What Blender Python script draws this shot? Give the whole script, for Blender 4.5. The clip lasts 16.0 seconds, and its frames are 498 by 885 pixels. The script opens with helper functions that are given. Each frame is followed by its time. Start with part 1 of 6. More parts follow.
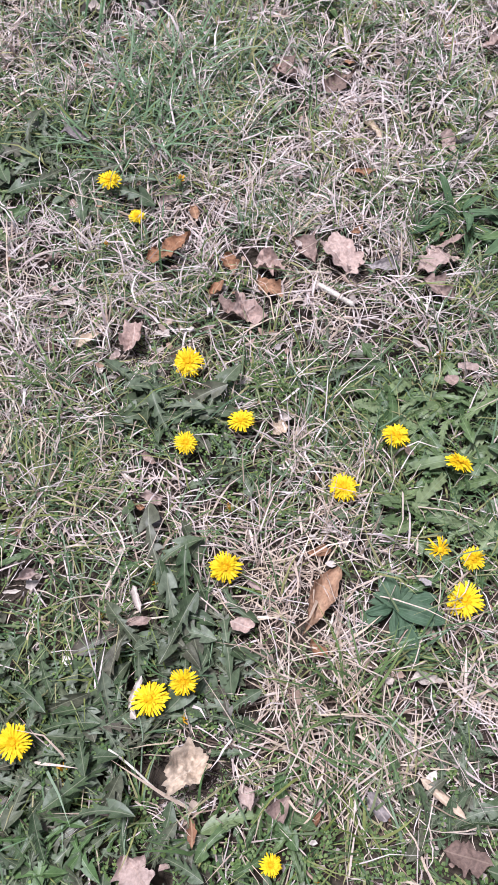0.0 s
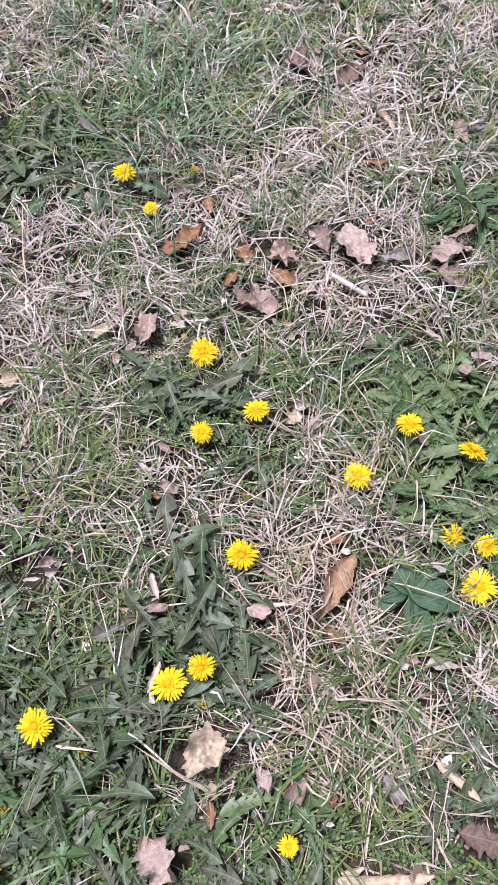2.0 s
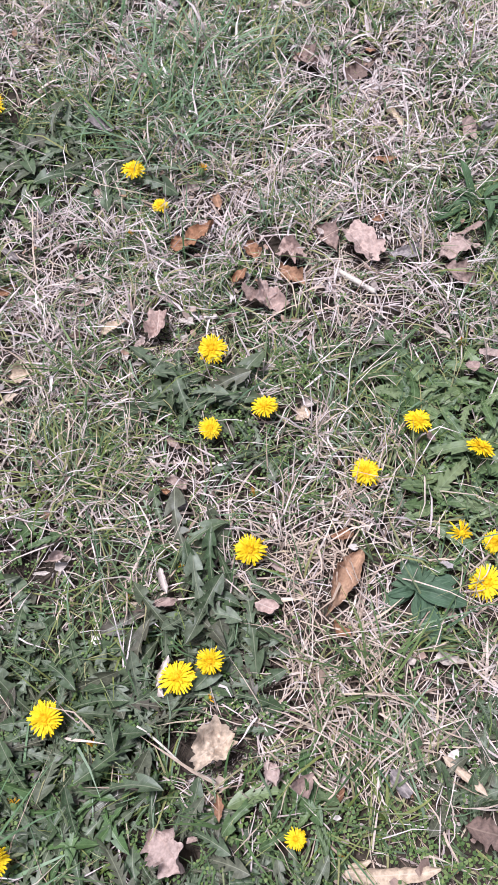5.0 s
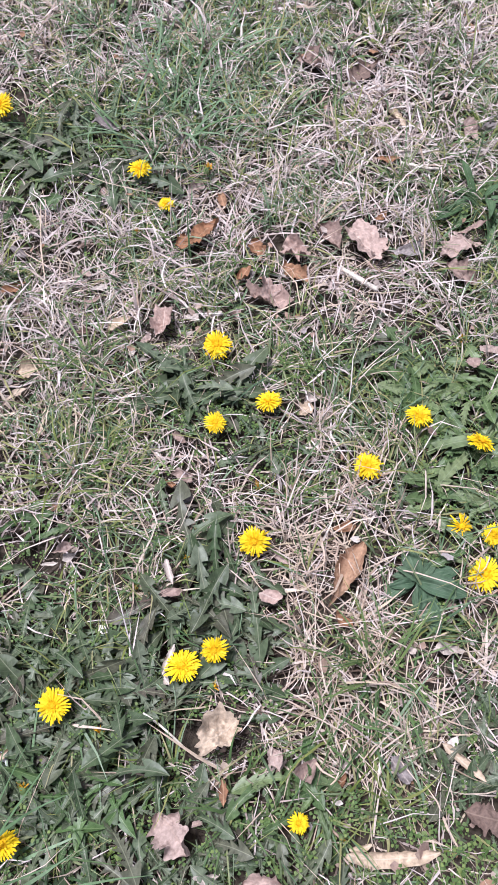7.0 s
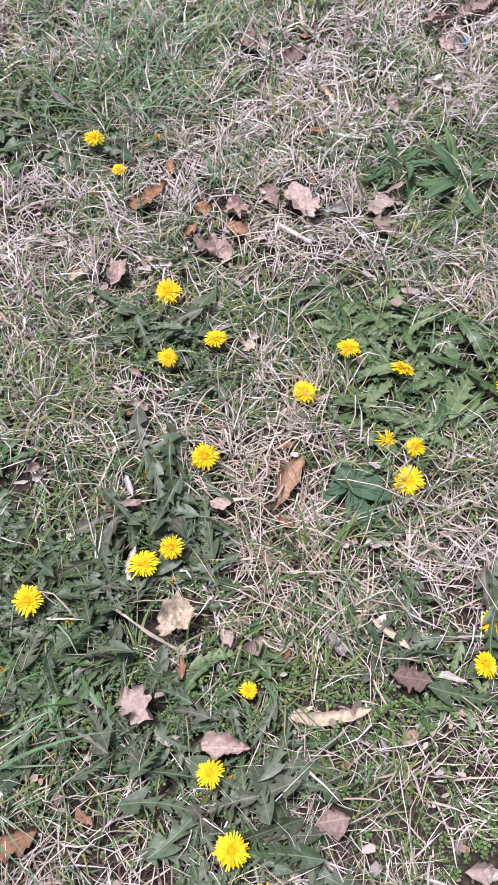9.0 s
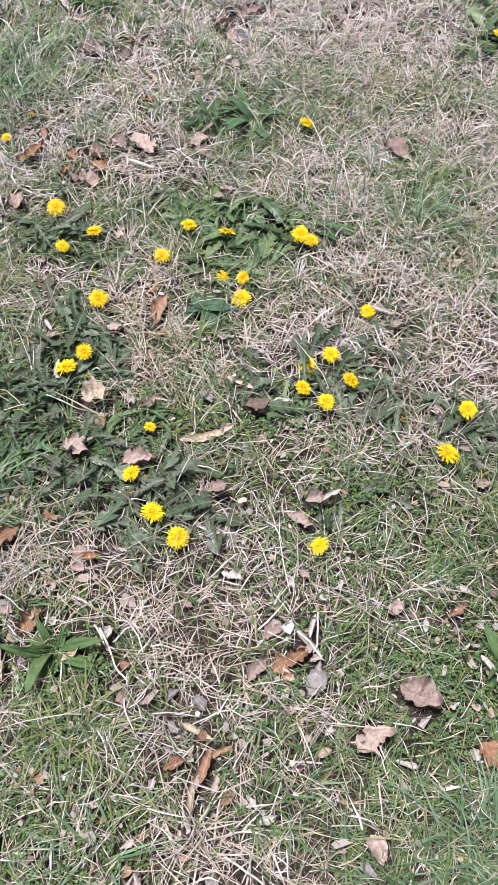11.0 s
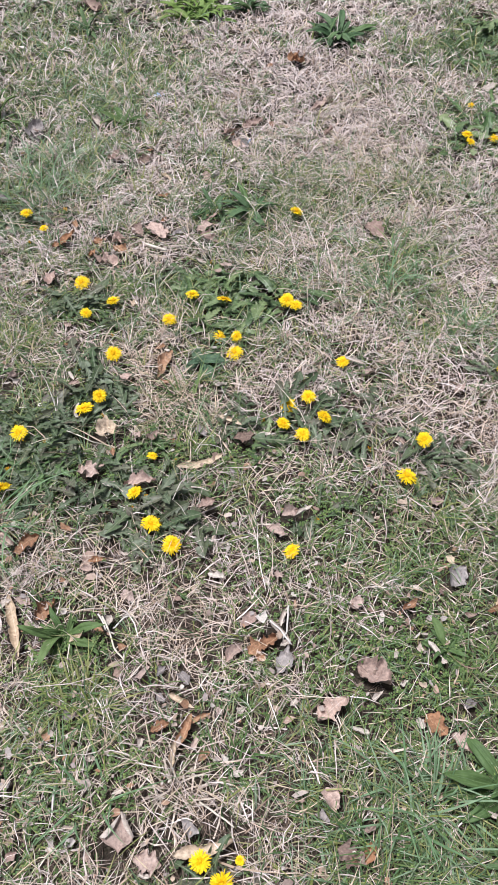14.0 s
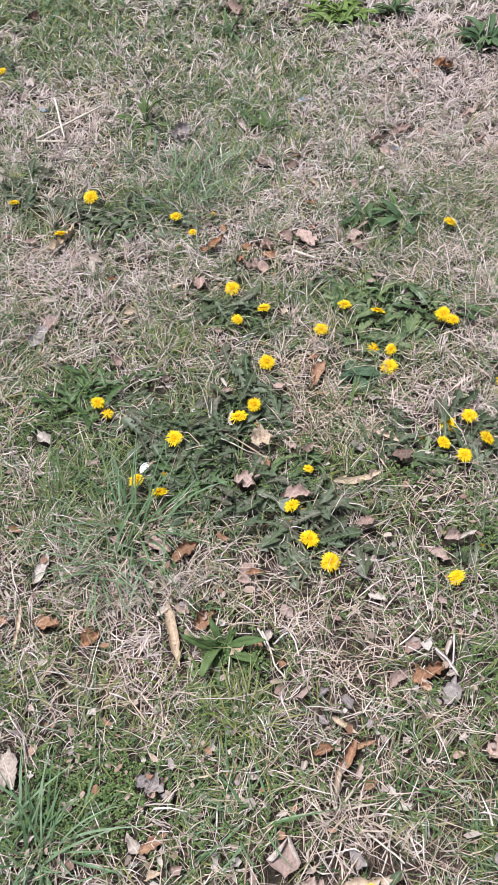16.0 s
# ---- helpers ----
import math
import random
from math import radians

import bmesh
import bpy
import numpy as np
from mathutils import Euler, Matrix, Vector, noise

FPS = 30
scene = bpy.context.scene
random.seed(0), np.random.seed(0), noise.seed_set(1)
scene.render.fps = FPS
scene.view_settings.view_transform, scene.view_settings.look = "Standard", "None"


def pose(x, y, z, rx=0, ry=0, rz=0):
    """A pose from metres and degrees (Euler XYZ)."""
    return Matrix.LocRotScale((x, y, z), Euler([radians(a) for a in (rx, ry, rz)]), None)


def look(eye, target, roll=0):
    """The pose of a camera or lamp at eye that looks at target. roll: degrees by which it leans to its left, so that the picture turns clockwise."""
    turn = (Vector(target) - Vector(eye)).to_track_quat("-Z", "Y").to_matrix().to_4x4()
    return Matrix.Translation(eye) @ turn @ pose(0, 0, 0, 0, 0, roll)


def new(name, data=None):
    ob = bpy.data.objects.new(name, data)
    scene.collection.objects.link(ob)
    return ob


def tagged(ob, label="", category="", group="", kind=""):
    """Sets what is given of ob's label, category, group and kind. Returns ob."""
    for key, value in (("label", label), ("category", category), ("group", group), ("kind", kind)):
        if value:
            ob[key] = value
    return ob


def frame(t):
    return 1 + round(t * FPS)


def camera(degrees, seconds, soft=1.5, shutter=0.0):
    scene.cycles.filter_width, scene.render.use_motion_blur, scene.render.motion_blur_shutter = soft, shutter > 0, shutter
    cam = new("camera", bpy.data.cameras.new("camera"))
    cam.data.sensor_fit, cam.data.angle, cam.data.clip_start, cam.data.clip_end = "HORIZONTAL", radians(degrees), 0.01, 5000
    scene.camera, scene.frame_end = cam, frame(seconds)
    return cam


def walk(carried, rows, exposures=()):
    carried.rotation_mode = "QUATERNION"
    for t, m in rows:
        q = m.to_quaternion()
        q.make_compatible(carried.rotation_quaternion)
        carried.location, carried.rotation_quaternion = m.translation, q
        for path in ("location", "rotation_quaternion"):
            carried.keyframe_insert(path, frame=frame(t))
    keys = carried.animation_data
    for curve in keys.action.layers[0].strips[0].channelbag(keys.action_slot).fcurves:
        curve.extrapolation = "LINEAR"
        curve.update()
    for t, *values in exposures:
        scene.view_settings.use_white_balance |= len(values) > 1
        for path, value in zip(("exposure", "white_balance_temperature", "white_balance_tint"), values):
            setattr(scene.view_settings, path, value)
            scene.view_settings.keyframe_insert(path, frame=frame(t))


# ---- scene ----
cam = camera(34.8, 16.0, soft=0.62)
PATH = [
    (0, (0.028, 0.104, 0.865), (0.029, 0.987, -0.93), -1.9),
    (0.5, (0.029, 0.087, 0.874), (0.016, 0.971, -0.92), -2.7),
    (1, (0.023, 0.086, 0.874), (0.009, 0.962, -0.924), -2.7),
    (1.5, (0.025, 0.092, 0.869), (0.004, 0.963, -0.931), -3.4),
    (2, (0.02, 0.096, 0.872), (-0.001, 0.964, -0.93), -3.4),
    (2.5, (0.023, 0.092, 0.874), (-0.007, 0.962, -0.927), -4.0),
    (3, (0.02, 0.09, 0.875), (-0.002, 0.959, -0.926), -3.4),
    (3.5, (0.018, 0.096, 0.876), (-0.007, 0.961, -0.927), -3.6),
    (4, (0.019, 0.094, 0.874), (-0.014, 0.958, -0.929), -4.0),
    (6.5, (0.018, 0.086, 0.884), (-0.024, 0.949, -0.919), -4.5),
    (7, (0.014, 0.078, 0.888), (-0.026, 0.942, -0.915), -4.2),
    (7.5, (0.032, 0.06, 0.89), (0.024, 0.933, -0.91), -2.6),
    (8, (0.03, 0.029, 0.908), (0.089, 0.914, -0.884), 0.8),
    (8.2, (0.026, 0.019, 0.903), (0.089, 0.903, -0.89), 0.9),
    (10.3, (0.014, -0.406, 1.069), (0.18, 0.515, -0.699), 1.7),
    (10.5, (-0.012, -0.479, 1.084), (0.215, 0.45, -0.672), 2.2),
    (11, (-0.026, -0.642, 1.131), (0.3, 0.362, -0.568), 3.4),
    (11.5, (0.036, -0.79, 1.173), (0.291, 0.344, -0.454), -0.7),
    (12, (0.095, -0.896, 1.213), (0.362, 0.286, -0.379), -0.6),
    (12.5, (0.092, -0.91, 1.228), (0.38, 0.287, -0.348), -0.2),
    (13, (0.062, -0.9, 1.25), (0.356, 0.305, -0.318), -0.1),
    (13.5, (0.032, -0.895, 1.25), (0.317, 0.32, -0.313), -0.5),
    (14, (0.016, -0.89, 1.247), (0.284, 0.332, -0.313), -1.5),
    (14.5, (-0.012, -0.878, 1.246), (0.175, 0.359, -0.315), -4.1),
    (15, (-0.057, -0.863, 1.247), (0.07, 0.385, -0.311), -4.9),
    (15.5, (-0.097, -0.841, 1.25), (0.012, 0.412, -0.305), -4.8),
    (16, (-0.135, -0.823, 1.246), (-0.049, 0.435, -0.307), -5.1),
]
walk(cam, [(t, look(eye, target, roll)) for t, eye, target, roll in PATH],
     [(0.0, 0.55, 6020, 14), (8.2, 0.55, 6020, 14), (11.0, 0.63, 6150, 7), (12.5, 0.55, 6250, 6.5), (16.0, 0.52, 6330, 7.5)])

# ---- light: an overcast sky ----
world = bpy.data.worlds.new("world")
world.use_nodes = True
scene.world = world
bg = world.node_tree.nodes["Background"]
sky = world.node_tree.nodes.new("ShaderNodeTexSky")
sky.sky_type = "NISHITA"
sky.sun_disc = False
sky.sun_elevation = radians(76)
sky.sun_rotation = radians(300)
sky.dust_density = 6.0
world.node_tree.links.new(sky.outputs[0], bg.inputs[0])
bg.inputs[1].default_value = 0.066

sun = new("sun", bpy.data.lights.new("sun", "SUN"))
sun.data.energy = 3.5
sun.data.angle = radians(14)
sun.data.color = (0.98, 0.97, 1.0)
sun.matrix_world = look((-0.35, 0.2, 1.6), (0, 0, 0))


# ---- materials ----
def material(name, stops, rough=0.6, pick="object", grain=250.0, grain_mix=0.35, bump=0.15, see_through=0.0,
             vein=None, spots=None, spec=0.17):
    """A leaf, straw or soil surface. stops: colours picked at random for each blade or thing; grain: fine mottling;
    vein: colour of the midrib and side veins; spots: colour of stains."""
    m = bpy.data.materials.new(name)
    m.use_nodes = True
    nt = m.node_tree
    nd, ln = nt.nodes, nt.links.new
    b = nd["Principled BSDF"]
    b.inputs["Roughness"].default_value = rough
    b.inputs["Specular IOR Level"].default_value = spec
    coord = nd.new("ShaderNodeTexCoord")
    ramp = nd.new("ShaderNodeValToRGB")
    while len(ramp.color_ramp.elements) < len(stops):
        ramp.color_ramp.elements.new(0.5)
    for i, c in enumerate(stops):
        e = ramp.color_ramp.elements[i]
        e.position = i / max(1, len(stops) - 1)
        e.color = (*c, 1)
    if pick == "island":
        ln(nd.new("ShaderNodeNewGeometry").outputs["Random Per Island"], ramp.inputs[0])
    elif pick == "object":
        ln(nd.new("ShaderNodeObjectInfo").outputs["Random"], ramp.inputs[0])
    else:
        big = nd.new("ShaderNodeTexNoise")
        big.inputs["Scale"].default_value = 9.0
        big.inputs["Detail"].default_value = 8.0
        big.inputs["Roughness"].default_value = 0.75
        ln(coord.outputs["Object"], big.inputs["Vector"])
        ln(big.outputs["Fac"], ramp.inputs[0])
    colour = ramp.outputs[0]

    def mixed(kind, factor, other, fixed=None):
        mx = nd.new("ShaderNodeMix")
        mx.data_type = "RGBA"
        mx.blend_type = kind
        if fixed is None:
            ln(factor, mx.inputs[0])
        else:
            mx.inputs[0].default_value = fixed
        ln(colour, mx.inputs[6])
        if isinstance(other, tuple):
            mx.inputs[7].default_value = (*other, 1)
        else:
            ln(other, mx.inputs[7])
        return mx.outputs[2]

    def maths(op, a, c=None):
        n = nd.new("ShaderNodeMath")
        n.operation = op
        for i, v in enumerate((a, c)):
            if v is None:
                continue
            if isinstance(v, float):
                n.inputs[i].default_value = v
            else:
                ln(v, n.inputs[i])
        return n.outputs[0]

    fine = nd.new("ShaderNodeTexNoise")
    fine.inputs["Scale"].default_value = grain
    fine.inputs["Detail"].default_value = 4.0
    ln(coord.outputs["Object"], fine.inputs["Vector"])
    span = nd.new("ShaderNodeMapRange")
    span.inputs[1].default_value, span.inputs[2].default_value = 0.25, 0.75
    span.inputs[3].default_value, span.inputs[4].default_value = 1.0 - grain_mix, 1.0 + grain_mix
    ln(fine.outputs["Fac"], span.inputs[0])
    colour = mixed("MULTIPLY", None, span.outputs[0], 1.0)
    height = fine.outputs["Fac"]
    if spots:
        st = nd.new("ShaderNodeTexNoise")
        st.inputs["Scale"].default_value = grain * 0.6
        st.inputs["Detail"].default_value = 3.0
        ln(coord.outputs["Object"], st.inputs["Vector"])
        sr = nd.new("ShaderNodeMapRange")
        sr.inputs[1].default_value, sr.inputs[2].default_value = 0.52, 0.68
        ln(st.outputs["Fac"], sr.inputs[0])
        colour = mixed("MIX", maths("MULTIPLY", sr.outputs[0], 0.6), spots)
    if vein:
        rib_width, pitch, tint = vein
        sep = nd.new("ShaderNodeSeparateXYZ")
        ln(coord.outputs["UV"], sep.inputs[0])
        side = maths("ABSOLUTE", sep.outputs[1])
        rib = maths("LESS_THAN", side, rib_width)
        if pitch < 0:
            saw = maths("FRACT", maths("MULTIPLY", side, -pitch))
        else:
            saw = maths("FRACT", maths("MULTIPLY", maths("SUBTRACT", sep.outputs[0], side), pitch))
        line = maths("MULTIPLY", maths("LESS_THAN", saw, 0.09 if pitch > 0 else 0.15), 0.16 if pitch > 0 else 0.4)
        both = maths("MAXIMUM", maths("MULTIPLY", rib, 0.6), line)
        colour = mixed("MIX", both, tint)
        height = maths("ADD", height, maths("MULTIPLY", both, 0.6))
    ln(colour, b.inputs["Base Color"])
    bp = nd.new("ShaderNodeBump")
    bp.inputs["Strength"].default_value = bump
    bp.inputs["Distance"].default_value = 0.002
    ln(height, bp.inputs["Height"])
    ln(bp.outputs[0], b.inputs["Normal"])
    if see_through:
        tr = nd.new("ShaderNodeBsdfTranslucent")
        ln(colour, tr.inputs[0])
        mix = nd.new("ShaderNodeMixShader")
        mix.inputs[0].default_value = see_through
        ln(b.outputs[0], mix.inputs[1])
        ln(tr.outputs[0], mix.inputs[2])
        ln(mix.outputs[0], nd["Material Output"].inputs["Surface"])
    return m


# soil coloured extra dark so the gaps between blades look shaded
M_SOIL_SHADED = material("soil_and_thatch_shaded", [(0.014, 0.011, 0.009), (0.03, 0.023, 0.018), (0.06, 0.047, 0.036), (0.024, 0.024, 0.013), (0.02, 0.015, 0.012)],
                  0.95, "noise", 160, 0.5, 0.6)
M_FAR = material("far_lawn", [(0.05, 0.042, 0.03), (0.1, 0.085, 0.065), (0.06, 0.066, 0.034), (0.16, 0.135, 0.11), (0.08, 0.08, 0.045), (0.13, 0.108, 0.085)],
                 0.9, "noise", 120, 0.45, 0.6)
M_STRAW = material("dry_straw", [(0.247, 0.19, 0.173), (0.484, 0.392, 0.367), (0.639, 0.547, 0.527), (0.34, 0.268, 0.247), (0.68, 0.596, 0.582), (0.505, 0.416, 0.355), (0.597, 0.5, 0.476), (0.742, 0.667, 0.659), (0.412, 0.333, 0.309)],
                   0.55, "island", 420, 0.2, 0.1, 0.05)
M_STRAW_WARM = material("dry_straw_warm", [(0.245, 0.172, 0.132), (0.459, 0.355, 0.275), (0.592, 0.485, 0.41), (0.347, 0.258, 0.2), (0.632, 0.542, 0.475), (0.51, 0.419, 0.3), (0.551, 0.431, 0.355), (0.673, 0.591, 0.535), (0.408, 0.305, 0.245)],
                        0.55, "island", 420, 0.2, 0.1, 0.05)
# older brown straw, darkened further to stand for shade between the blades
M_UNDER_SHADED = material("shed_straw_shaded", [(0.0378, 0.026, 0.0207), (0.0819, 0.0568, 0.0459), (0.151, 0.109, 0.0896), (0.0567, 0.0391, 0.031), (0.202, 0.148, 0.122), (0.107, 0.0733, 0.0505)],
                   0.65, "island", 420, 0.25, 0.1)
M_CRUMB = material("leaf_crumbs", [(0.2, 0.13, 0.105), (0.38, 0.28, 0.24), (0.3, 0.165, 0.10), (0.52, 0.45, 0.41), (0.16, 0.11, 0.095), (0.44, 0.34, 0.27), (0.28, 0.24, 0.235), (0.6, 0.54, 0.5)],
                   0.75, "island", 300, 0.25, 0.3, 0.05)
# decayed thatch; the near-black tones paint in the shade of the gaps
M_OLD_SHADED = material("old_thatch", [(0.012, 0.009, 0.007), (0.028, 0.02, 0.016), (0.05, 0.037, 0.03), (0.02, 0.016, 0.011), (0.07, 0.052, 0.042)],
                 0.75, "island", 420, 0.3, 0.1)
M_GRASS = material("green_grass", [(0.045, 0.09, 0.036), (0.11, 0.175, 0.08), (0.17, 0.225, 0.085), (0.09, 0.155, 0.088), (0.28, 0.31, 0.165), (0.06, 0.11, 0.05), (0.21, 0.265, 0.165)],
                   0.45, "island", 300, 0.2, 0.1, 0.25)
M_GRASS_BLUE = material("blue_green_grass", [(0.12, 0.2, 0.105), (0.2, 0.29, 0.175), (0.28, 0.36, 0.25), (0.15, 0.235, 0.12)],
                        0.42, "island", 300, 0.18, 0.1, 0.2)
M_GRASS_YELLOW = material("yellow_green_grass", [(0.15, 0.2, 0.05), (0.27, 0.29, 0.1), (0.36, 0.34, 0.17), (0.18, 0.23, 0.07), (0.42, 0.37, 0.22)],
                          0.5, "island", 300, 0.2, 0.1, 0.25)
M_TUFT_BLUE = material("tuft_blue_green", [(0.10, 0.18, 0.085), (0.15, 0.24, 0.125), (0.23, 0.32, 0.2), (0.12, 0.205, 0.095)], 0.42, "object", 12, 0.2, 0.1, 0.2)
M_TUFT_GREEN = material("tuft_green", [(0.06, 0.115, 0.04), (0.12, 0.19, 0.075), (0.16, 0.22, 0.08), (0.09, 0.155, 0.07)], 0.45, "object", 12, 0.2, 0.1, 0.2)
M_TUFT_YELLOW = material("tuft_yellow_green", [(0.13, 0.18, 0.045), (0.24, 0.27, 0.09), (0.33, 0.32, 0.16), (0.16, 0.21, 0.065)], 0.5, "object", 12, 0.2, 0.1, 0.2)
M_TUFT_DRY = material("tuft_dry", [(0.30, 0.24, 0.2), (0.5, 0.42, 0.35), (0.6, 0.53, 0.47)], 0.55, "object", 12, 0.2, 0.1, 0.1)
M_CLOVER = material("clover_leaf", [(0.06, 0.11, 0.036), (0.13, 0.2, 0.065), (0.09, 0.155, 0.055), (0.2, 0.27, 0.085), (0.15, 0.2, 0.1)],
                    0.5, "island", 500, 0.2, 0.1, 0.2)
M_LEAF_DARK = material("dandelion_leaf", [(0.0454, 0.0713, 0.0326), (0.081, 0.115, 0.0581), (0.0936, 0.0933, 0.0635), (0.0405, 0.0665, 0.0294), (0.113, 0.144, 0.0868), (0.0936, 0.0792, 0.062), (0.0616, 0.095, 0.0442), (0.134, 0.158, 0.108), (0.0518, 0.0824, 0.0379)],
                       0.42, "object", 11, 0.4, 0.4, 0.1, (0.0055, 14.0, (0.25, 0.26, 0.18)), None, 0.3)
M_LEAF_BROAD = material("dandelion_leaf_fresh", [(0.055, 0.1, 0.036), (0.12, 0.172, 0.068), (0.185, 0.225, 0.115), (0.062, 0.108, 0.042), (0.145, 0.19, 0.085), (0.042, 0.078, 0.03), (0.1, 0.15, 0.06)],
                        0.4, "object", 11, 0.35, 0.4, 0.1, (0.0055, 14.0, (0.24, 0.29, 0.17)), None, 0.3)
M_LEAF_BRIGHT = material("dandelion_leaf_bright", [(0.0616, 0.114, 0.0378), (0.0924, 0.15, 0.0558), (0.0528, 0.101, 0.036)],
                         0.4, "object", 11, 0.3, 0.4, 0.1, (0.005, 14.0, (0.2, 0.27, 0.13)), None, 0.3)
M_PLANTAIN = {
    tone: material("plantain_" + tone, stops, 0.55, "object", 9, 0.25, 0.35, 0.08, (0.006, -22.0, tint), None)
    for tone, stops, tint in (
        ("dark", [(0.055, 0.1, 0.058), (0.085, 0.135, 0.08), (0.07, 0.12, 0.07)], (0.14, 0.2, 0.13)),
        ("mid", [(0.0588, 0.102, 0.0374), (0.091, 0.144, 0.0506), (0.119, 0.168, 0.066)], (0.13, 0.19, 0.095)),
        ("grey", [(0.055, 0.105, 0.045), (0.09, 0.145, 0.075), (0.1, 0.16, 0.06)], (0.15, 0.21, 0.12)),
        ("bright", [(0.122, 0.194, 0.0413), (0.166, 0.238, 0.0675), (0.0864, 0.151, 0.0338)], (0.3, 0.4, 0.14)))
}
M_PETAL = material("yellow_floret", [(0.82, 0.56, 0.008), (0.9, 0.66, 0.015), (0.86, 0.6, 0.01), (0.93, 0.72, 0.03)], 0.6, "island", 60, 0.06, 0.05, 0.2)
M_PETAL_MID = material("deep_yellow_floret", [(0.78, 0.45, 0.006), (0.85, 0.54, 0.008), (0.72, 0.4, 0.006)], 0.6, "island", 60, 0.08, 0.05, 0.15)
M_WITHERED = material("withered_floret", [(0.62, 0.3, 0.02), (0.75, 0.45, 0.02), (0.5, 0.22, 0.04)], 0.7, "island", 60, 0.2, 0.1, 0.1)
M_STEM = material("dandelion_stem", [(0.22, 0.26, 0.13), (0.3, 0.22, 0.17), (0.24, 0.3, 0.15)], 0.4, "object", 200, 0.15, 0.1)
M_BRACT = material("green_bract", [(0.11, 0.17, 0.06), (0.16, 0.21, 0.09)], 0.5, "object", 90, 0.3, 0.2)
M_DEAD = {
    tone: material("leaf_" + tone, stops, 0.72, "object", 210, 0.32, 0.6, 0.08, (0.0006, 150.0, rib), stain)
    for tone, stops, rib, stain in (
        ("pink", [(0.27, 0.189, 0.163), (0.367, 0.269, 0.237), (0.454, 0.35, 0.313), (0.313, 0.225, 0.196), (0.421, 0.329, 0.301)], (0.42, 0.31, 0.26), (0.15, 0.095, 0.08)),
        ("blush", [(0.401, 0.287, 0.25), (0.474, 0.352, 0.309), (0.438, 0.314, 0.267)], (0.56, 0.45, 0.4), (0.27, 0.185, 0.16)),
        ("orange", [(0.27, 0.135, 0.075), (0.34, 0.185, 0.11), (0.4, 0.25, 0.165), (0.22, 0.105, 0.06)], (0.42, 0.28, 0.18), (0.12, 0.06, 0.038)),
        ("tan", [(0.46, 0.35, 0.25), (0.54, 0.425, 0.32), (0.5, 0.395, 0.31)], (0.6, 0.5, 0.4), (0.27, 0.2, 0.145)),
        ("pale", [(0.377, 0.312, 0.278), (0.469, 0.409, 0.372), (0.419, 0.348, 0.304), (0.502, 0.45, 0.419)], (0.66, 0.6, 0.54), (0.36, 0.3, 0.27)),
        ("grey", [(0.25, 0.215, 0.212), (0.34, 0.305, 0.30), (0.2, 0.172, 0.17)], (0.38, 0.33, 0.31), (0.14, 0.12, 0.115)),
        ("dark", [(0.13, 0.082, 0.066), (0.18, 0.125, 0.105), (0.21, 0.15, 0.128)], (0.27, 0.2, 0.16), (0.07, 0.05, 0.042)))
}
M_PEELED = material("peeled_wood", [(0.6, 0.53, 0.45), (0.68, 0.62, 0.55)], 0.75, "object", 350, 0.25, 0.4, 0.0, None, (0.36, 0.29, 0.23))
M_STALK = material("dry_stalk", [(0.6, 0.54, 0.45), (0.66, 0.6, 0.52)], 0.6, "object", 300, 0.18, 0.2)
M_BLEACHED = material("bleached_leaf", [(0.5, 0.46, 0.44), (0.58, 0.54, 0.52)], 0.7, "object", 300, 0.2, 0.3)
M_WHITE = material("white_plastic", [(0.72, 0.74, 0.76)], 0.35, "object", 90, 0.08, 0.05)
M_CLOUDY = material("cloudy_plastic", [(0.3, 0.33, 0.33)], 0.3, "object", 60, 0.15, 0.05)
M_BLUE = material("blue_plastic", [(0.16, 0.3, 0.52), (0.3, 0.42, 0.58)], 0.35, "object", 120, 0.25, 0.2)


# ---- small tools ----
rng = np.random.default_rng(7)


def part(name, mesh, mat, parent, label=""):
    """One mesh object under a thing or a part."""
    ob = new(name, mesh)
    if mat and not mesh.materials:
        mesh.materials.append(mat)
    ob.parent = parent
    if label:
        ob["label"] = label
    return ob


def mesh_of(name, verts, faces, mats=(), face_mats=None, smooth=True, uv=None):
    me = bpy.data.meshes.new(name)
    me.from_pydata([tuple(v) for v in verts], [], faces)
    for m in mats:
        me.materials.append(m)
    if face_mats is not None:
        me.polygons.foreach_set("material_index", face_mats)
    me.polygons.foreach_set("use_smooth", [smooth] * len(me.polygons))
    if uv is not None:
        layer = me.uv_layers.new(name="UVMap")
        for loop in me.loops:
            layer.data[loop.index].uv = uv[loop.vertex_index]
    me.update()
    return me


def tube(points, radii, sides=6):
    """A closed, tapered tube along points."""
    verts, faces = [], []
    n = len(points)
    for i, p in enumerate(points):
        a = Vector(points[max(0, i - 1)])
        b = Vector(points[min(n - 1, i + 1)])
        d = (b - a).normalized()
        u = d.orthogonal().normalized()
        w = d.cross(u)
        for k in range(sides):
            g = 2 * math.pi * k / sides
            verts.append(Vector(p) + radii[i] * (u * math.cos(g) + w * math.sin(g)))
    for i in range(n - 1):
        for k in range(sides):
            k2 = (k + 1) % sides
            faces.append((i * sides + k, i * sides + k2, (i + 1) * sides + k2, (i + 1) * sides + k))
    faces.append(tuple(range(sides))[::-1])
    faces.append(tuple(range((n - 1) * sides, n * sides)))
    return verts, faces


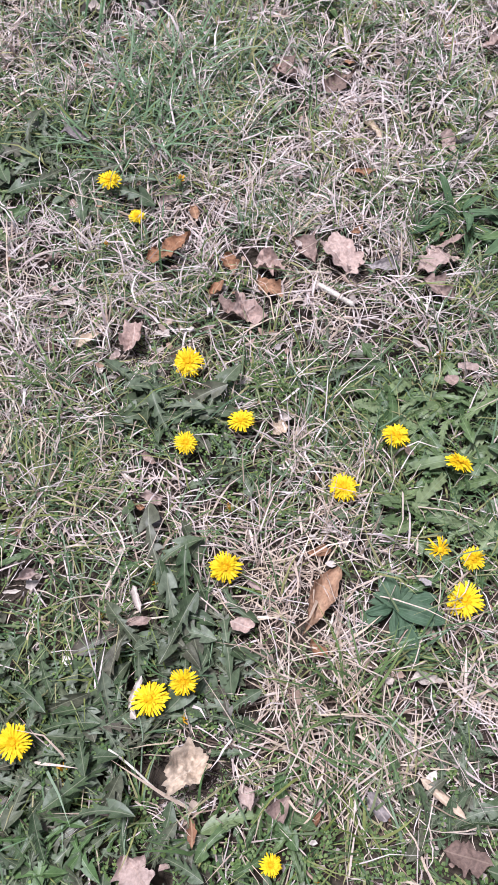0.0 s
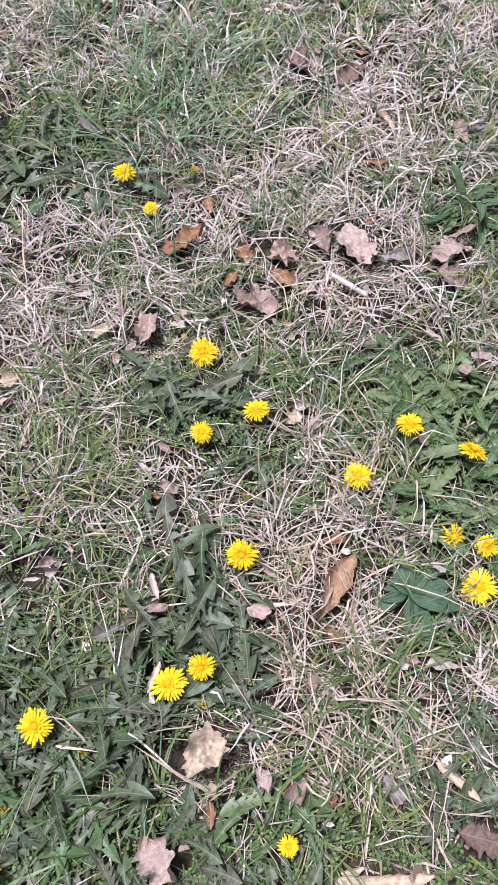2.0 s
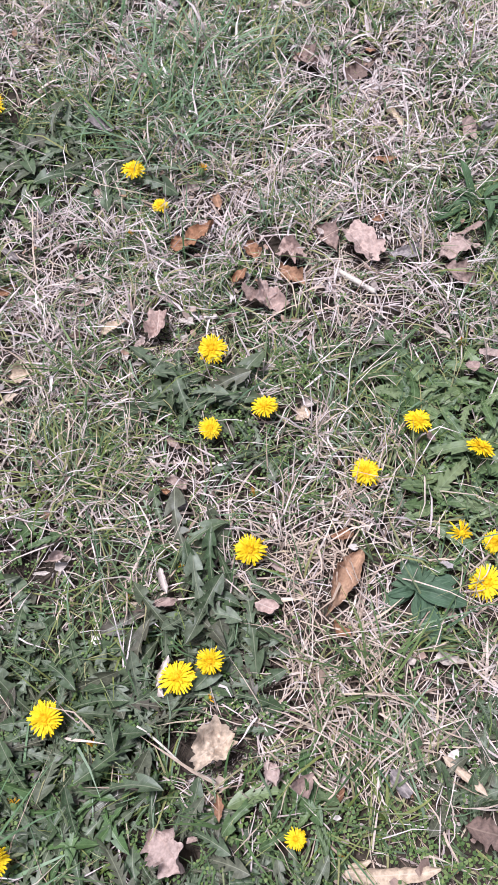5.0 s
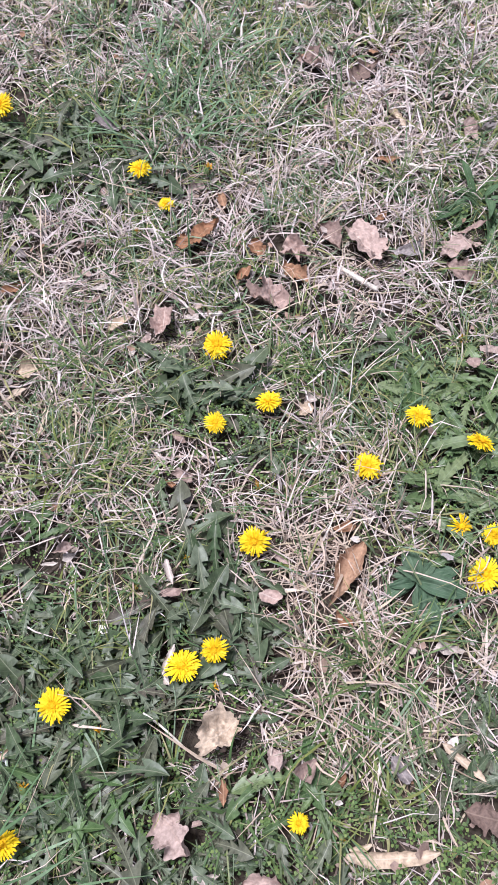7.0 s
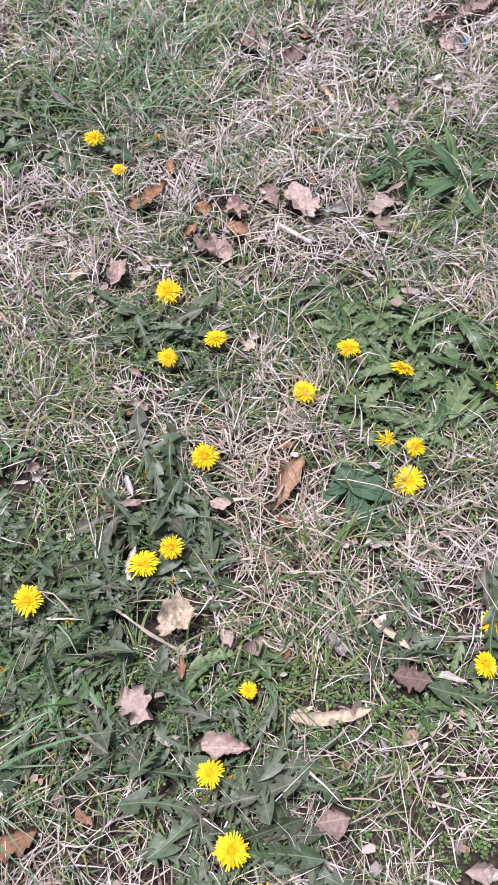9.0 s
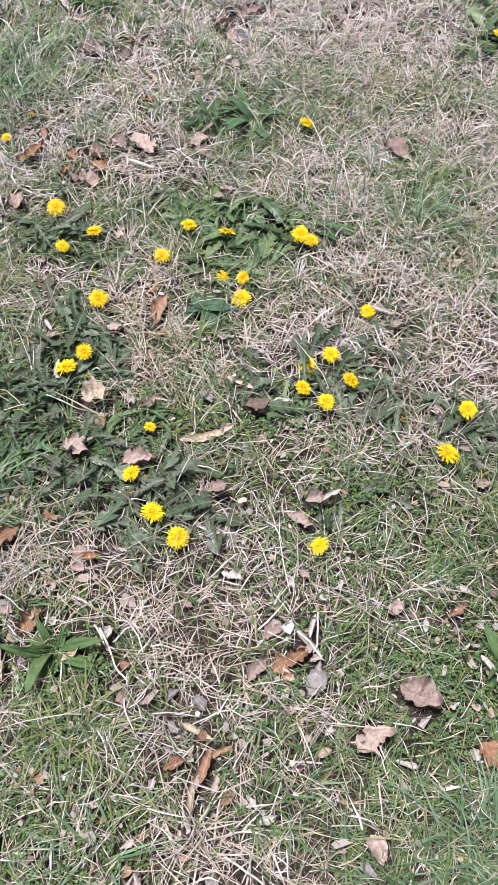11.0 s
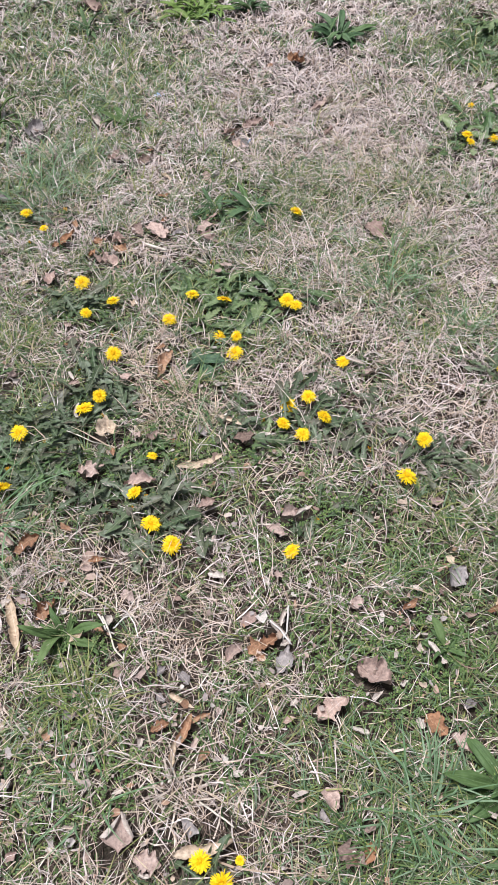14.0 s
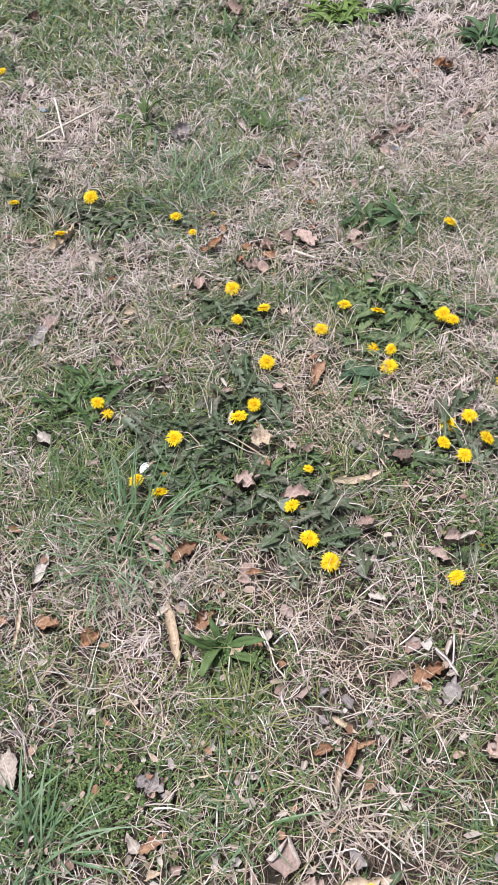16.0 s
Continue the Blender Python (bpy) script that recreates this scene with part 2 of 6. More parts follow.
def ribbons(x, y, z, heading, length, width, lift, droop, curl, steps=4, lean=0.6, seed=1, wander=0.0):
    """Vertices and quads of many grass blades at once: each a tapered, curved ribbon of its own."""
    g = np.random.default_rng(seed)
    n = len(x)
    px, py, pz = x.copy(), y.copy(), z.copy()
    tilt = g.uniform(-lean, lean, n)
    v = np.empty((n, steps + 1, 2, 3), np.float32)
    for i in range(steps + 1):
        s = i / steps
        h = heading + curl * (s - 0.3) + (g.normal(0, wander, n) if i else 0.0)
        e = lift - droop * s
        taper = (0.75 + 0.25 * min(1, s * 4)) * (1 - 0.92 * max(0, s - 0.35) ** 1.3 / 0.65 ** 1.3)
        sx, sy = -np.sin(h) * np.cos(tilt), np.cos(h) * np.cos(tilt)
        sz = np.sin(tilt)
        w = width * taper * 0.5
        v[:, i, 0] = np.stack([px - sx * w, py - sy * w, np.maximum(pz - sz * w, 0.001)], 1)
        v[:, i, 1] = np.stack([px + sx * w, py + sy * w, np.maximum(pz + sz * w, 0.001)], 1)
        d = length / steps
        px = px + np.cos(h) * np.cos(e) * d
        py = py + np.sin(h) * np.cos(e) * d
        pz = np.maximum(pz + np.sin(e) * d, 0.0015)
    base = (np.arange(n) * (steps + 1) * 2)[:, None, None]
    k = (np.arange(steps) * 2)[None, :, None]
    quads = base + k + np.array([0, 1, 3, 2])[None, None, :]
    return v.reshape(-1, 3), quads.reshape(-1, 4)


def mesh_fast(name, verts, quads, mat):
    me = bpy.data.meshes.new(name)
    me.vertices.add(len(verts))
    me.vertices.foreach_set("co", np.ascontiguousarray(verts, np.float32).ravel())
    me.loops.add(quads.size)
    me.loops.foreach_set("vertex_index", np.ascontiguousarray(quads, np.int32).ravel())
    me.polygons.add(len(quads))
    me.polygons.foreach_set("loop_start", np.arange(len(quads), dtype=np.int32) * quads.shape[1])
    me.polygons.foreach_set("use_smooth", np.ones(len(quads), bool))
    me.materials.append(mat)
    me.update(calc_edges=True)
    me.validate()
    return me


# ---- the ground: one sheet to the horizon ----
def build_ground():
    near = np.arange(-3.0, 3.01, 0.06)
    far = 3.0 * 1.35 ** np.arange(1, 17)
    axis = np.concatenate([-far[::-1], near, far])
    xs, ys = axis + 0.4, axis + 0.8
    n = len(axis)
    verts = []
    for b in ys:
        for a in xs:
            d = max(0.0, math.hypot(a - 0.4, b - 0.8) - 3.2)
            low = -0.003 * (0.5 + 0.5 * noise.noise((a * 7, b * 7, 0.3)))
            verts.append((a, b, low + 0.02 * min(1.0, d / 3) * noise.noise((a * 0.4, b * 0.4, 2.0))))
    faces = [(j * n + i, j * n + i + 1, (j + 1) * n + i + 1, (j + 1) * n + i) for j in range(n - 1) for i in range(n - 1)]
    mid = [(verts[f[0]][0] + 0.03, verts[f[0]][1] + 0.03) for f in faces]
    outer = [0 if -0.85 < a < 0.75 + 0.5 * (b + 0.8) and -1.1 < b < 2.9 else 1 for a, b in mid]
    ob = new("ground", mesh_of("ground", verts, faces, [M_SOIL_SHADED, M_FAR], outer))
    tagged(ob, "soil and thatch of a lawn, half dry, half green", "ground", kind="structure")


build_ground()

# ---- how the cover varies over the lawn ----
COVER = {"green": [], "straw": [], "warm": [], "clover": [], "plant": []}
LEAVES = []
CLEAR = []


def patch(kind, x, y, rx, ry, amount):
    COVER[kind].append((x, y, rx, ry, amount))


# how the lawn's cover varies: kind, place, half-widths, amount
patch("clover", -0.40, -0.46, 0.16, 0.05, .9)
patch("clover", -0.12, -0.28, 0.06, 0.04, .6)
patch("green", -0.20, -0.35, 0.11, 0.05, .45)
patch("green", -0.49, -0.24, 0.06, 0.06, .5)
patch("green", -0.45, 0.42, 0.14, 0.12, .4)
patch("clover", -0.46, 0.25, 0.16, 0.20, .5)
patch("clover", 0.15, 0.05, 0.12, 0.07, .5)
patch("clover", -0.07, 0.08, 0.12, 0.08, .3)
patch("green", -0.54, 0.59, 0.12, 0.12, .4)
patch("green", -0.29, 1.00, 0.15, 0.09, .5)
patch("green", -0.11, 1.08, 0.15, 0.13, .5)
patch("green", 0.02, 1.17, 0.05, 0.16, .3)
patch("green", 0.19, 1.25, 0.09, 0.07, .35)
patch("green", 0.16, 1.01, 0.05, 0.06, .3)
patch("green", -0.21, 0.58, 0.10, 0.07, .25)
patch("green", -0.22, 0.48, 0.10, 0.05, .35)
patch("green", -0.16, 0.39, 0.08, 0.04, .3)
patch("green", 0.16, 0.20, 0.08, 0.05, .4)
patch("green", 0.35, 1.15, 0.06, 0.08, .25)
patch("green", -0.15, 0.77, 0.12, 0.06, .35)
patch("green", 0.24, 0.56, 0.10, 0.10, .4)
patch("green", -0.21, 0.20, 0.12, 0.15, .3)
patch("green", 0.15, 1.59, 0.25, 0.21, .5)
patch("green", 0.39, 1.53, 0.12, 0.21, .35)
patch("green", -0.03, 1.18, 0.14, 0.20, .4)
patch("green", 0.68, 0.48, 0.19, 0.14, .75)
patch("green", 0.76, 0.28, 0.19, 0.13, .65)
patch("green", 0.63, -0.24, 0.11, 0.10, .5)
patch("green", 0.52, -0.44, 0.12, 0.13, .45)
patch("green", 0.33, -0.63, 0.13, 0.10, .55)
patch("green", 0.27, -0.71, 0.13, 0.05, .5)
patch("green", -0.15, -0.36, 0.08, 0.07, .4)
patch("green", 1.35, 1.40, 0.18, 0.30, .5)
patch("green", 0.84, 0.83, 0.12, 0.13, .4)
patch("green", 0.40, -0.09, 0.17, 0.08, .3)
patch("green", 0.98, 0.74, 0.09, 0.10, .4)
patch("green", 0.98, 0.39, 0.08, 0.12, .3)
patch("green", 0.44, 0.65, 0.28, 0.13, .25)
patch("green", -0.44, 0.12, 0.19, 0.12, .55)
patch("green", -0.39, -0.04, 0.15, 0.12, .4)
patch("green", -0.48, -0.49, 0.15, 0.08, .6)
patch("green", -0.39, 2.05, 0.44, 0.31, .75)
patch("green", -0.22, 1.41, 0.15, 0.16, .4)
patch("green", -0.08, 1.14, 0.14, 0.14, .4)
patch("green", 0.17, 1.32, 0.15, 0.19, .35)
patch("green", 0.19, 1.66, 0.16, 0.18, .45)
patch("green", 0.48, 1.62, 0.25, 0.18, .45)
patch("green", -0.57, 2.38, 0.33, 0.20, .7)
patch("green", 0.58, 0.93, 0.12, 0.10, .3)
patch("straw", 0.95, 1.21, 0.32, 0.39, .8)
patch("straw", 0.71, 1.49, 0.25, 0.43, .8)
patch("straw", 0.19, 0.69, 0.11, 0.05, .6)
patch("straw", 0.13, 0.65, 0.12, 0.06, .6)
patch("straw", 0.07, 0.57, 0.08, 0.04, .4)
patch("straw", 0.06, 0.34, 0.05, 0.06, .6)
patch("straw", 0.08, 0.18, 0.08, 0.07, .35)
patch("straw", -0.28, 0.85, 0.08, 0.05, .6)
patch("straw", 0.25, 1.04, 0.13, 0.12, .5)
patch("straw", 0.08, 1.06, 0.09, 0.14, .4)
patch("straw", -0.32, 1.12, 0.07, 0.08, .4)
patch("straw", 0.05, -0.30, 0.11, 0.12, .4)
patch("straw", 0.69, -0.03, 0.13, 0.13, .5)
patch("straw", 0.46, -0.17, 0.10, 0.06, .3)
patch("straw", 0.19, 0.21, 0.14, 0.16, .4)
patch("straw", 0.69, 1.94, 0.28, 0.22, .7)
patch("straw", -0.36, -0.30, 0.18, 0.11, .4)
patch("straw", -0.44, 1.50, 0.21, 0.20, .4)
patch("warm", 0.06, 0.34, 0.06, 0.07, .7)
patch("warm", 0.19, 0.21, 0.15, 0.14, .5)
patch("warm", 0.06, -0.31, 0.11, 0.10, .5)
patch("warm", 0.46, -0.17, 0.12, 0.07, .4)
patch("warm", 0.07, -0.49, 0.10, 0.05, .3)
patch("warm", 0.10, 0.18, 0.06, 0.06, .25)
patch("clover", -0.03, 0.55, 0.07, 0.04, .8)
patch("clover", 0.06, 0.60, 0.04, 0.04, .6)
patch("clover", 0.06, 0.68, 0.03, 0.03, .5)
patch("clover", -0.15, 0.48, 0.06, 0.03, .5)
patch("clover", 0.03, 0.47, 0.06, 0.05, .5)
patch("clover", -0.01, 0.77, 0.04, 0.04, .4)
patch("clover", -0.34, 0.97, 0.04, 0.05, .6)
patch("clover", 0.18, 0.03, 0.04, 0.02, .7)
patch("clover", 0.29, -0.41, 0.11, 0.11, .9)
patch("clover", 0.53, -0.44, 0.13, 0.11, .8)
patch("clover", 0.47, -0.25, 0.09, 0.07, .7)
patch("clover", 0.31, -0.09, 0.10, 0.08, .8)
patch("clover", 0.11, -0.40, 0.08, 0.08, .4)
patch("clover", -0.12, -0.49, 0.11, 0.05, .6)
patch("clover", 0.24, -0.21, 0.15, 0.09, .5)
patch("clover", -0.40, -0.44, 0.13, 0.07, 1.0)
patch("clover", -0.18, -0.29, 0.08, 0.08, .7)
patch("clover", -0.18, -0.55, 0.08, 0.06, .6)
patch("clover", -0.57, 2.38, 0.35, 0.25, .6)
patch("clover", 0.37, -0.50, 0.09, 0.05, .5)


def cover(kind, x, y):
    total = np.zeros_like(x)
    for cx, cy, rx, ry, a in COVER[kind]:
        total += a * np.exp(-(((x - cx) / rx) ** 2 + ((y - cy) / ry) ** 2) * 1.1)
    return total


WAVES = [(rng.uniform(5, 45), rng.uniform(0, 6.283), rng.uniform(0, 6.283)) for _ in range(36)]


CLUMPS = [(rng.uniform(70, 190), rng.uniform(0, 6.283), rng.uniform(0, 6.283)) for _ in range(30)]


def clumps(x, y):
    """The tufted unevenness of turf, a few centimetres across."""
    total = np.zeros_like(x)
    for f, a, ph in CLUMPS:
        total += np.sin(f * (x * math.cos(a) + y * math.sin(a)) + ph)
    return total / 4.0


TUFTS = [(rng.uniform(190, 420), rng.uniform(0, 6.283), rng.uniform(0, 6.283)) for _ in range(30)]


def tufted(x, y):
    """Blades grow in little tufts a centimetre or two across, with gaps between."""
    total = np.zeros_like(x)
    for f, a, ph in TUFTS:
        total += np.sin(f * (x * math.cos(a) + y * math.sin(a)) + ph)
    return np.clip(0.5 + total / 5.0, 0.04, 1.0)


def mottle(x, y):
    total = np.zeros_like(x)
    for f, a, ph in WAVES:
        total += np.sin(f * (x * math.cos(a) + y * math.sin(a)) + ph) / (f ** 0.35)
    return total / 2.2


# ---- dead leaves, sticks and litter ----
SHAPE_WORDS = {"oak": "lobed oak leaf", "ovate": "small oval leaf", "willow": "long narrow leaf", "curl": "curled strip of leaf",
               "maple": "crumpled maple leaf", "frag": "torn scrap of leaf"}
TONE_WORDS = {"pink": "pinkish-brown", "blush": "pale pink-tan", "orange": "orange-brown", "tan": "dry tan", "pale": "bleached pale", "grey": "weathered grey",
              "dark": "dark brown"}


def leaf_sheet(shape, length, width, r):
    """A dry leaf with an uneven torn outline, creased along a few folds, its rim curled, its stalk along x."""
    verts, faces, rim = [], [], []
    o = Vector((r.uniform(0, 50), r.uniform(0, 50), r.uniform(0, 50)))
    if shape in ("maple", "frag"):
        rings, spokes = (12, 60) if length > 0.045 else (7, 36)
        # corners of the outline, joined by nearly straight torn edges
        corners = []
        if shape == "maple":
            turn = r.uniform(0, 6.283)
            for k in range(5):
                a = turn + 2 * math.pi * (k + r.uniform(-0.22, 0.22)) / 5
                tip = r.uniform(0.7, 1.12)
                corners += [(a - 0.26, tip * r.uniform(0.72, 0.84)), (a, tip), (a + 0.24, tip * r.uniform(0.7, 0.86)),
                            (a + 0.63, r.uniform(0.55, 0.9))]
        else:
            count = r.choice((4, 5, 5, 6, 7))
            for k in range(count):
                corners.append((2 * math.pi * (k + r.uniform(-0.35, 0.35)) / count, r.uniform(0.5, 1.25)))
        corners = sorted((a % 6.2832, q) for a, q in corners)
        ring = [(corners[-1][0] - 6.2832, corners[-1][1])] + corners + [(corners[0][0] + 6.2832, corners[0][1])]
        edges = []
        for k in range(spokes):
            a = 2 * math.pi * k / spokes
            i = max(i for i in range(len(ring) - 1) if ring[i][0] <= a)
            f = (a - ring[i][0]) / max(1e-6, ring[i + 1][0] - ring[i][0])
            q, w = ring[i][1], ring[i + 1][1]
            whole = ring[i + 1][0] - ring[i][0]
            chord = q * w * math.sin(whole) / max(0.05, q * math.sin(f * whole) + w * math.sin((1 - f) * whole)) if whole < 2.6 else min(q, w)
            edges.append(max(0.12, chord) + 0.13 * noise.noise(o + Vector((math.cos(a), math.sin(a), 0)) * 7))
        verts.append((0, 0, 0))
        rim.append(0.0)
        for i in range(1, rings + 1):
            q = i / rings
            for k in range(spokes):
                a = 2 * math.pi * k / spokes
                verts.append((q * edges[k] * math.cos(a) * length / 2, q * edges[k] * math.sin(a) * width / 2, 0))
                rim.append(q)
        for k in range(spokes):
            faces.append((0, 1 + k, 1 + (k + 1) % spokes))
        for i in range(rings - 1):
            for k in range(spokes):
                k2 = (k + 1) % spokes
                faces.append((1 + i * spokes + k, 1 + (i + 1) * spokes + k, 1 + (i + 1) * spokes + k2, 1 + i * spokes + k2))
        arc = r.uniform(0.4, 1.6) * r.choice((-0.6, 1, 1))
    else:
        n, m = (32, 14) if shape == "oak" else (22, 10)
        arc = {"oak": r.uniform(-0.6, 1.3), "ovate": r.uniform(0.2, 1.5), "willow": r.uniform(1.5, 2.2), "curl": r.uniform(2.2, 3.6)}[shape]
        lobes = [(r.uniform(2.6, 3.8), r.uniform(0, 6.283)) for _ in range(2)]
        skew = r.uniform(0.7, 1.3)
        for i in range(n + 1):
            s = i / n
            env = max(0.03, math.sin(math.pi * min(1, max(0, s)) ** 0.85)) ** {"willow": 0.55, "ovate": 1.1, "curl": 0.9, "oak": 0.75}[shape]
            for j in range(m + 1):
                v = 2 * j / m - 1
                edge = 3.0 if v > 0 else -3.0
                ragged = 1 + (0.6 if shape == "oak" else 0.45) * noise.noise(o + Vector((s * (5 if shape == "oak" else 7), edge, 0))) * abs(v)
                ragged += 0.4 * noise.noise(o + Vector((s * 19, edge, 5))) * abs(v)
                ragged = max(0.2, ragged) * (skew if v > 0 else 2.0 - skew)
                if shape == "oak":
                    f, ph = lobes[0 if v > 0 else 1]
                    ragged *= 1 - abs(v) * 0.3 * (0.5 + 0.5 * math.cos(2 * math.pi * f * s + ph)) ** 2
                verts.append(((s - 0.5) * length, v * env * ragged * width / 2, 0))
                rim.append(abs(v))
        for i in range(n):
            for j in range(m):
                a = i * (m + 1) + j
                faces.append((a, a + m + 1, a + m + 2, a + 1))
    bend, twist = r.uniform(-0.25, 0.5), r.uniform(-0.6, 0.6)
    slim = shape in ("willow", "curl")
    half = max(width / 2, 1e-4)
    # straight creases, alternately ridge and valley
    folds, way = [], r.choice((-1, 1))
    for k in range(2 if slim else r.choice((3, 4, 5))):
        a = r.uniform(-0.35, 0.35) + (math.pi / 2 if slim else math.pi * k / 4)
        folds.append((math.cos(a), math.sin(a), r.uniform(-0.5, 0.5) * half, way * r.uniform(0.2, 0.62) * (0.4 if slim else 1.0)))
        way = -way
    rough = r.uniform(0.7, 1.3) * (0.5 if slim else 1.0)
    crease = 0.0 if slim else r.choice((0.0, 0.2, 0.35, 0.55))
    turned = r.uniform(0.2, 0.95)
    out = []
    for (x, y, z), q in zip(verts, rim):
        g = y / half * arc / 2
        if abs(arc) > 0.05:
            y2, z2 = half * math.sin(g) / (arc / 2), half * (1 - math.cos(g)) / (arc / 2)
        else:
            y2, z2 = y, 0.0
        s = x / length
        z2 += bend * s * s * length
        for cx, cy, c, amp in folds:
            z2 += amp * max(0.0, cx * x + cy * y - c)
        side = noise.noise(o + Vector((x, y, 20)) * (1.3 / half))
        z2 += turned * half * max(0.0, q - 0.55) ** 1.5 * 2.2 * (0.5 + 1.6 * side)
        z2 += crease * abs(y)
        z2 += rough * half * 0.2 * noise.noise(o + Vector((x, y * 0.6, 4)) * (3.2 / half))
        z2 += rough * half * 0.1 * noise.noise(o + Vector((x, y, 4)) * (8.0 / half))
        t = twist * s * (0.3 if shape == "willow" else 1.0)
        if shape == "willow":
            y2 += 0.22 * length * (s * s - 0.1) + 0.02 * length * noise.noise(o + Vector((s * 4, 0, 0)))
        out.append(Vector((x, y2 * math.cos(t) - z2 * math.sin(t), y2 * math.sin(t) + z2 * math.cos(t))))
    tip = Euler((r.uniform(-0.2, 0.2), r.uniform(-0.15, 0.15), 0)).to_matrix()
    out = [tip @ v for v in out]
    low = sorted(v.z for v in out)[len(out) // 5]
    return [v - Vector((0, 0, low)) for v in out], faces, [(v[0] + 1.0, v[1]) for v in verts]


def dead_leaf(shape, tone, x, y, length, width, heading):
    r = random.Random(int((x * 1000 + 5000) * 7919 + y * 1000))
    verts, faces, uv = leaf_sheet(shape, length, width, r)
    ob = new("fallen_leaf", mesh_of("fallen_leaf", verts, faces, [M_DEAD[tone]], uv=uv))
    ob.matrix_world = pose(x, y, LEAF_REST, 0, 0, heading)
    tagged(ob, TONE_WORDS[tone] + " " + SHAPE_WORDS[shape] + " lying in the grass", "leaf", "fallen leaves on the lawn")
    CLEAR.append((x, y, length * 0.55, max(width, 0.012) * 0.55, radians(heading)))
    FALLEN.append(ob)
    if length > 0.03:
        LARGE.append((x, y, length * 0.5, width, radians(heading)))


LARGE = []
FALLEN = []
BLOOMS = []
LEAF_REST = 0.017


def stick(name, label, ends, radius, mat, wobble=0.03, lift=(0.012, 0.012), category="stick"):
    (x1, y1), (x2, y2) = ends
    a, b = Vector((x1, y1, lift[0] + 0.007)), Vector((x2, y2, lift[1] + 0.007))
    span = (b - a).length
    pts, rad = [], []
    for i in range(9):
        s = i / 8
        jig = Vector((noise.noise((s * 2.5, x1 * 9, 1)), noise.noise((s * 2.5, x1 * 9, 5)), 0.3 * noise.noise((s * 3, x1 * 9, 8)))) * wobble * span
        pts.append(a.lerp(b, s) + jig - (a + b) / 2)
        rad.append(radius * (1.0 - 0.25 * s) * (1 + 0.22 * noise.noise((s * 8, x1 * 5, 3))))
    v, f = tube(pts, rad, 8)
    ob = new(name, mesh_of(name, v, f, [mat]))
    ob.location = (a + b) / 2
    tagged(ob, label, category)
    CLEAR.append(((x1 + x2) / 2, (y1 + y2) / 2, span / 2, 0.006, math.atan2(y2 - y1, x2 - x1)))


# ---- dandelions ----
def leaf_edge(r, lobes, deep, wide, end):
    """One side of a dandelion leaf: along the rib, along the edge, half-width. The lobes point back to the root."""
    edge = [(0.0, 0.0, 0.011), (0.13, 0.13, 0.013)]
    for k in range(lobes):
        a = 0.15 + 0.56 * (k + r.uniform(-0.12, 0.12)) / lobes
        b = 0.15 + 0.56 * (k + 0.92) / lobes
        env = wide * (0.38 + 0.62 * math.sin(math.pi * (0.1 + 0.62 * a))) * r.uniform(0.65, 1.2)
        low = max(0.013, env * deep)
        edge.append((a, a, low))
        edge.append((a + 0.025, a - 0.035 * r.uniform(0.0, 1.4), env))
        edge.append((a + (b - a) * 0.6, a + (b - a) * 0.42, low + (env - low) * r.uniform(0.3, 0.6)))
    q = end * r.uniform(0.85, 1.12)
    edge += [(0.735, 0.735, wide * deep), (0.76, 0.715, q * wide), (0.83, 0.80, q * wide * 0.93), (0.9, 0.885, q * wide * 0.64), (0.96, 0.955, q * wide * 0.3), (1.0, 1.0, 0.003)]
    return edge


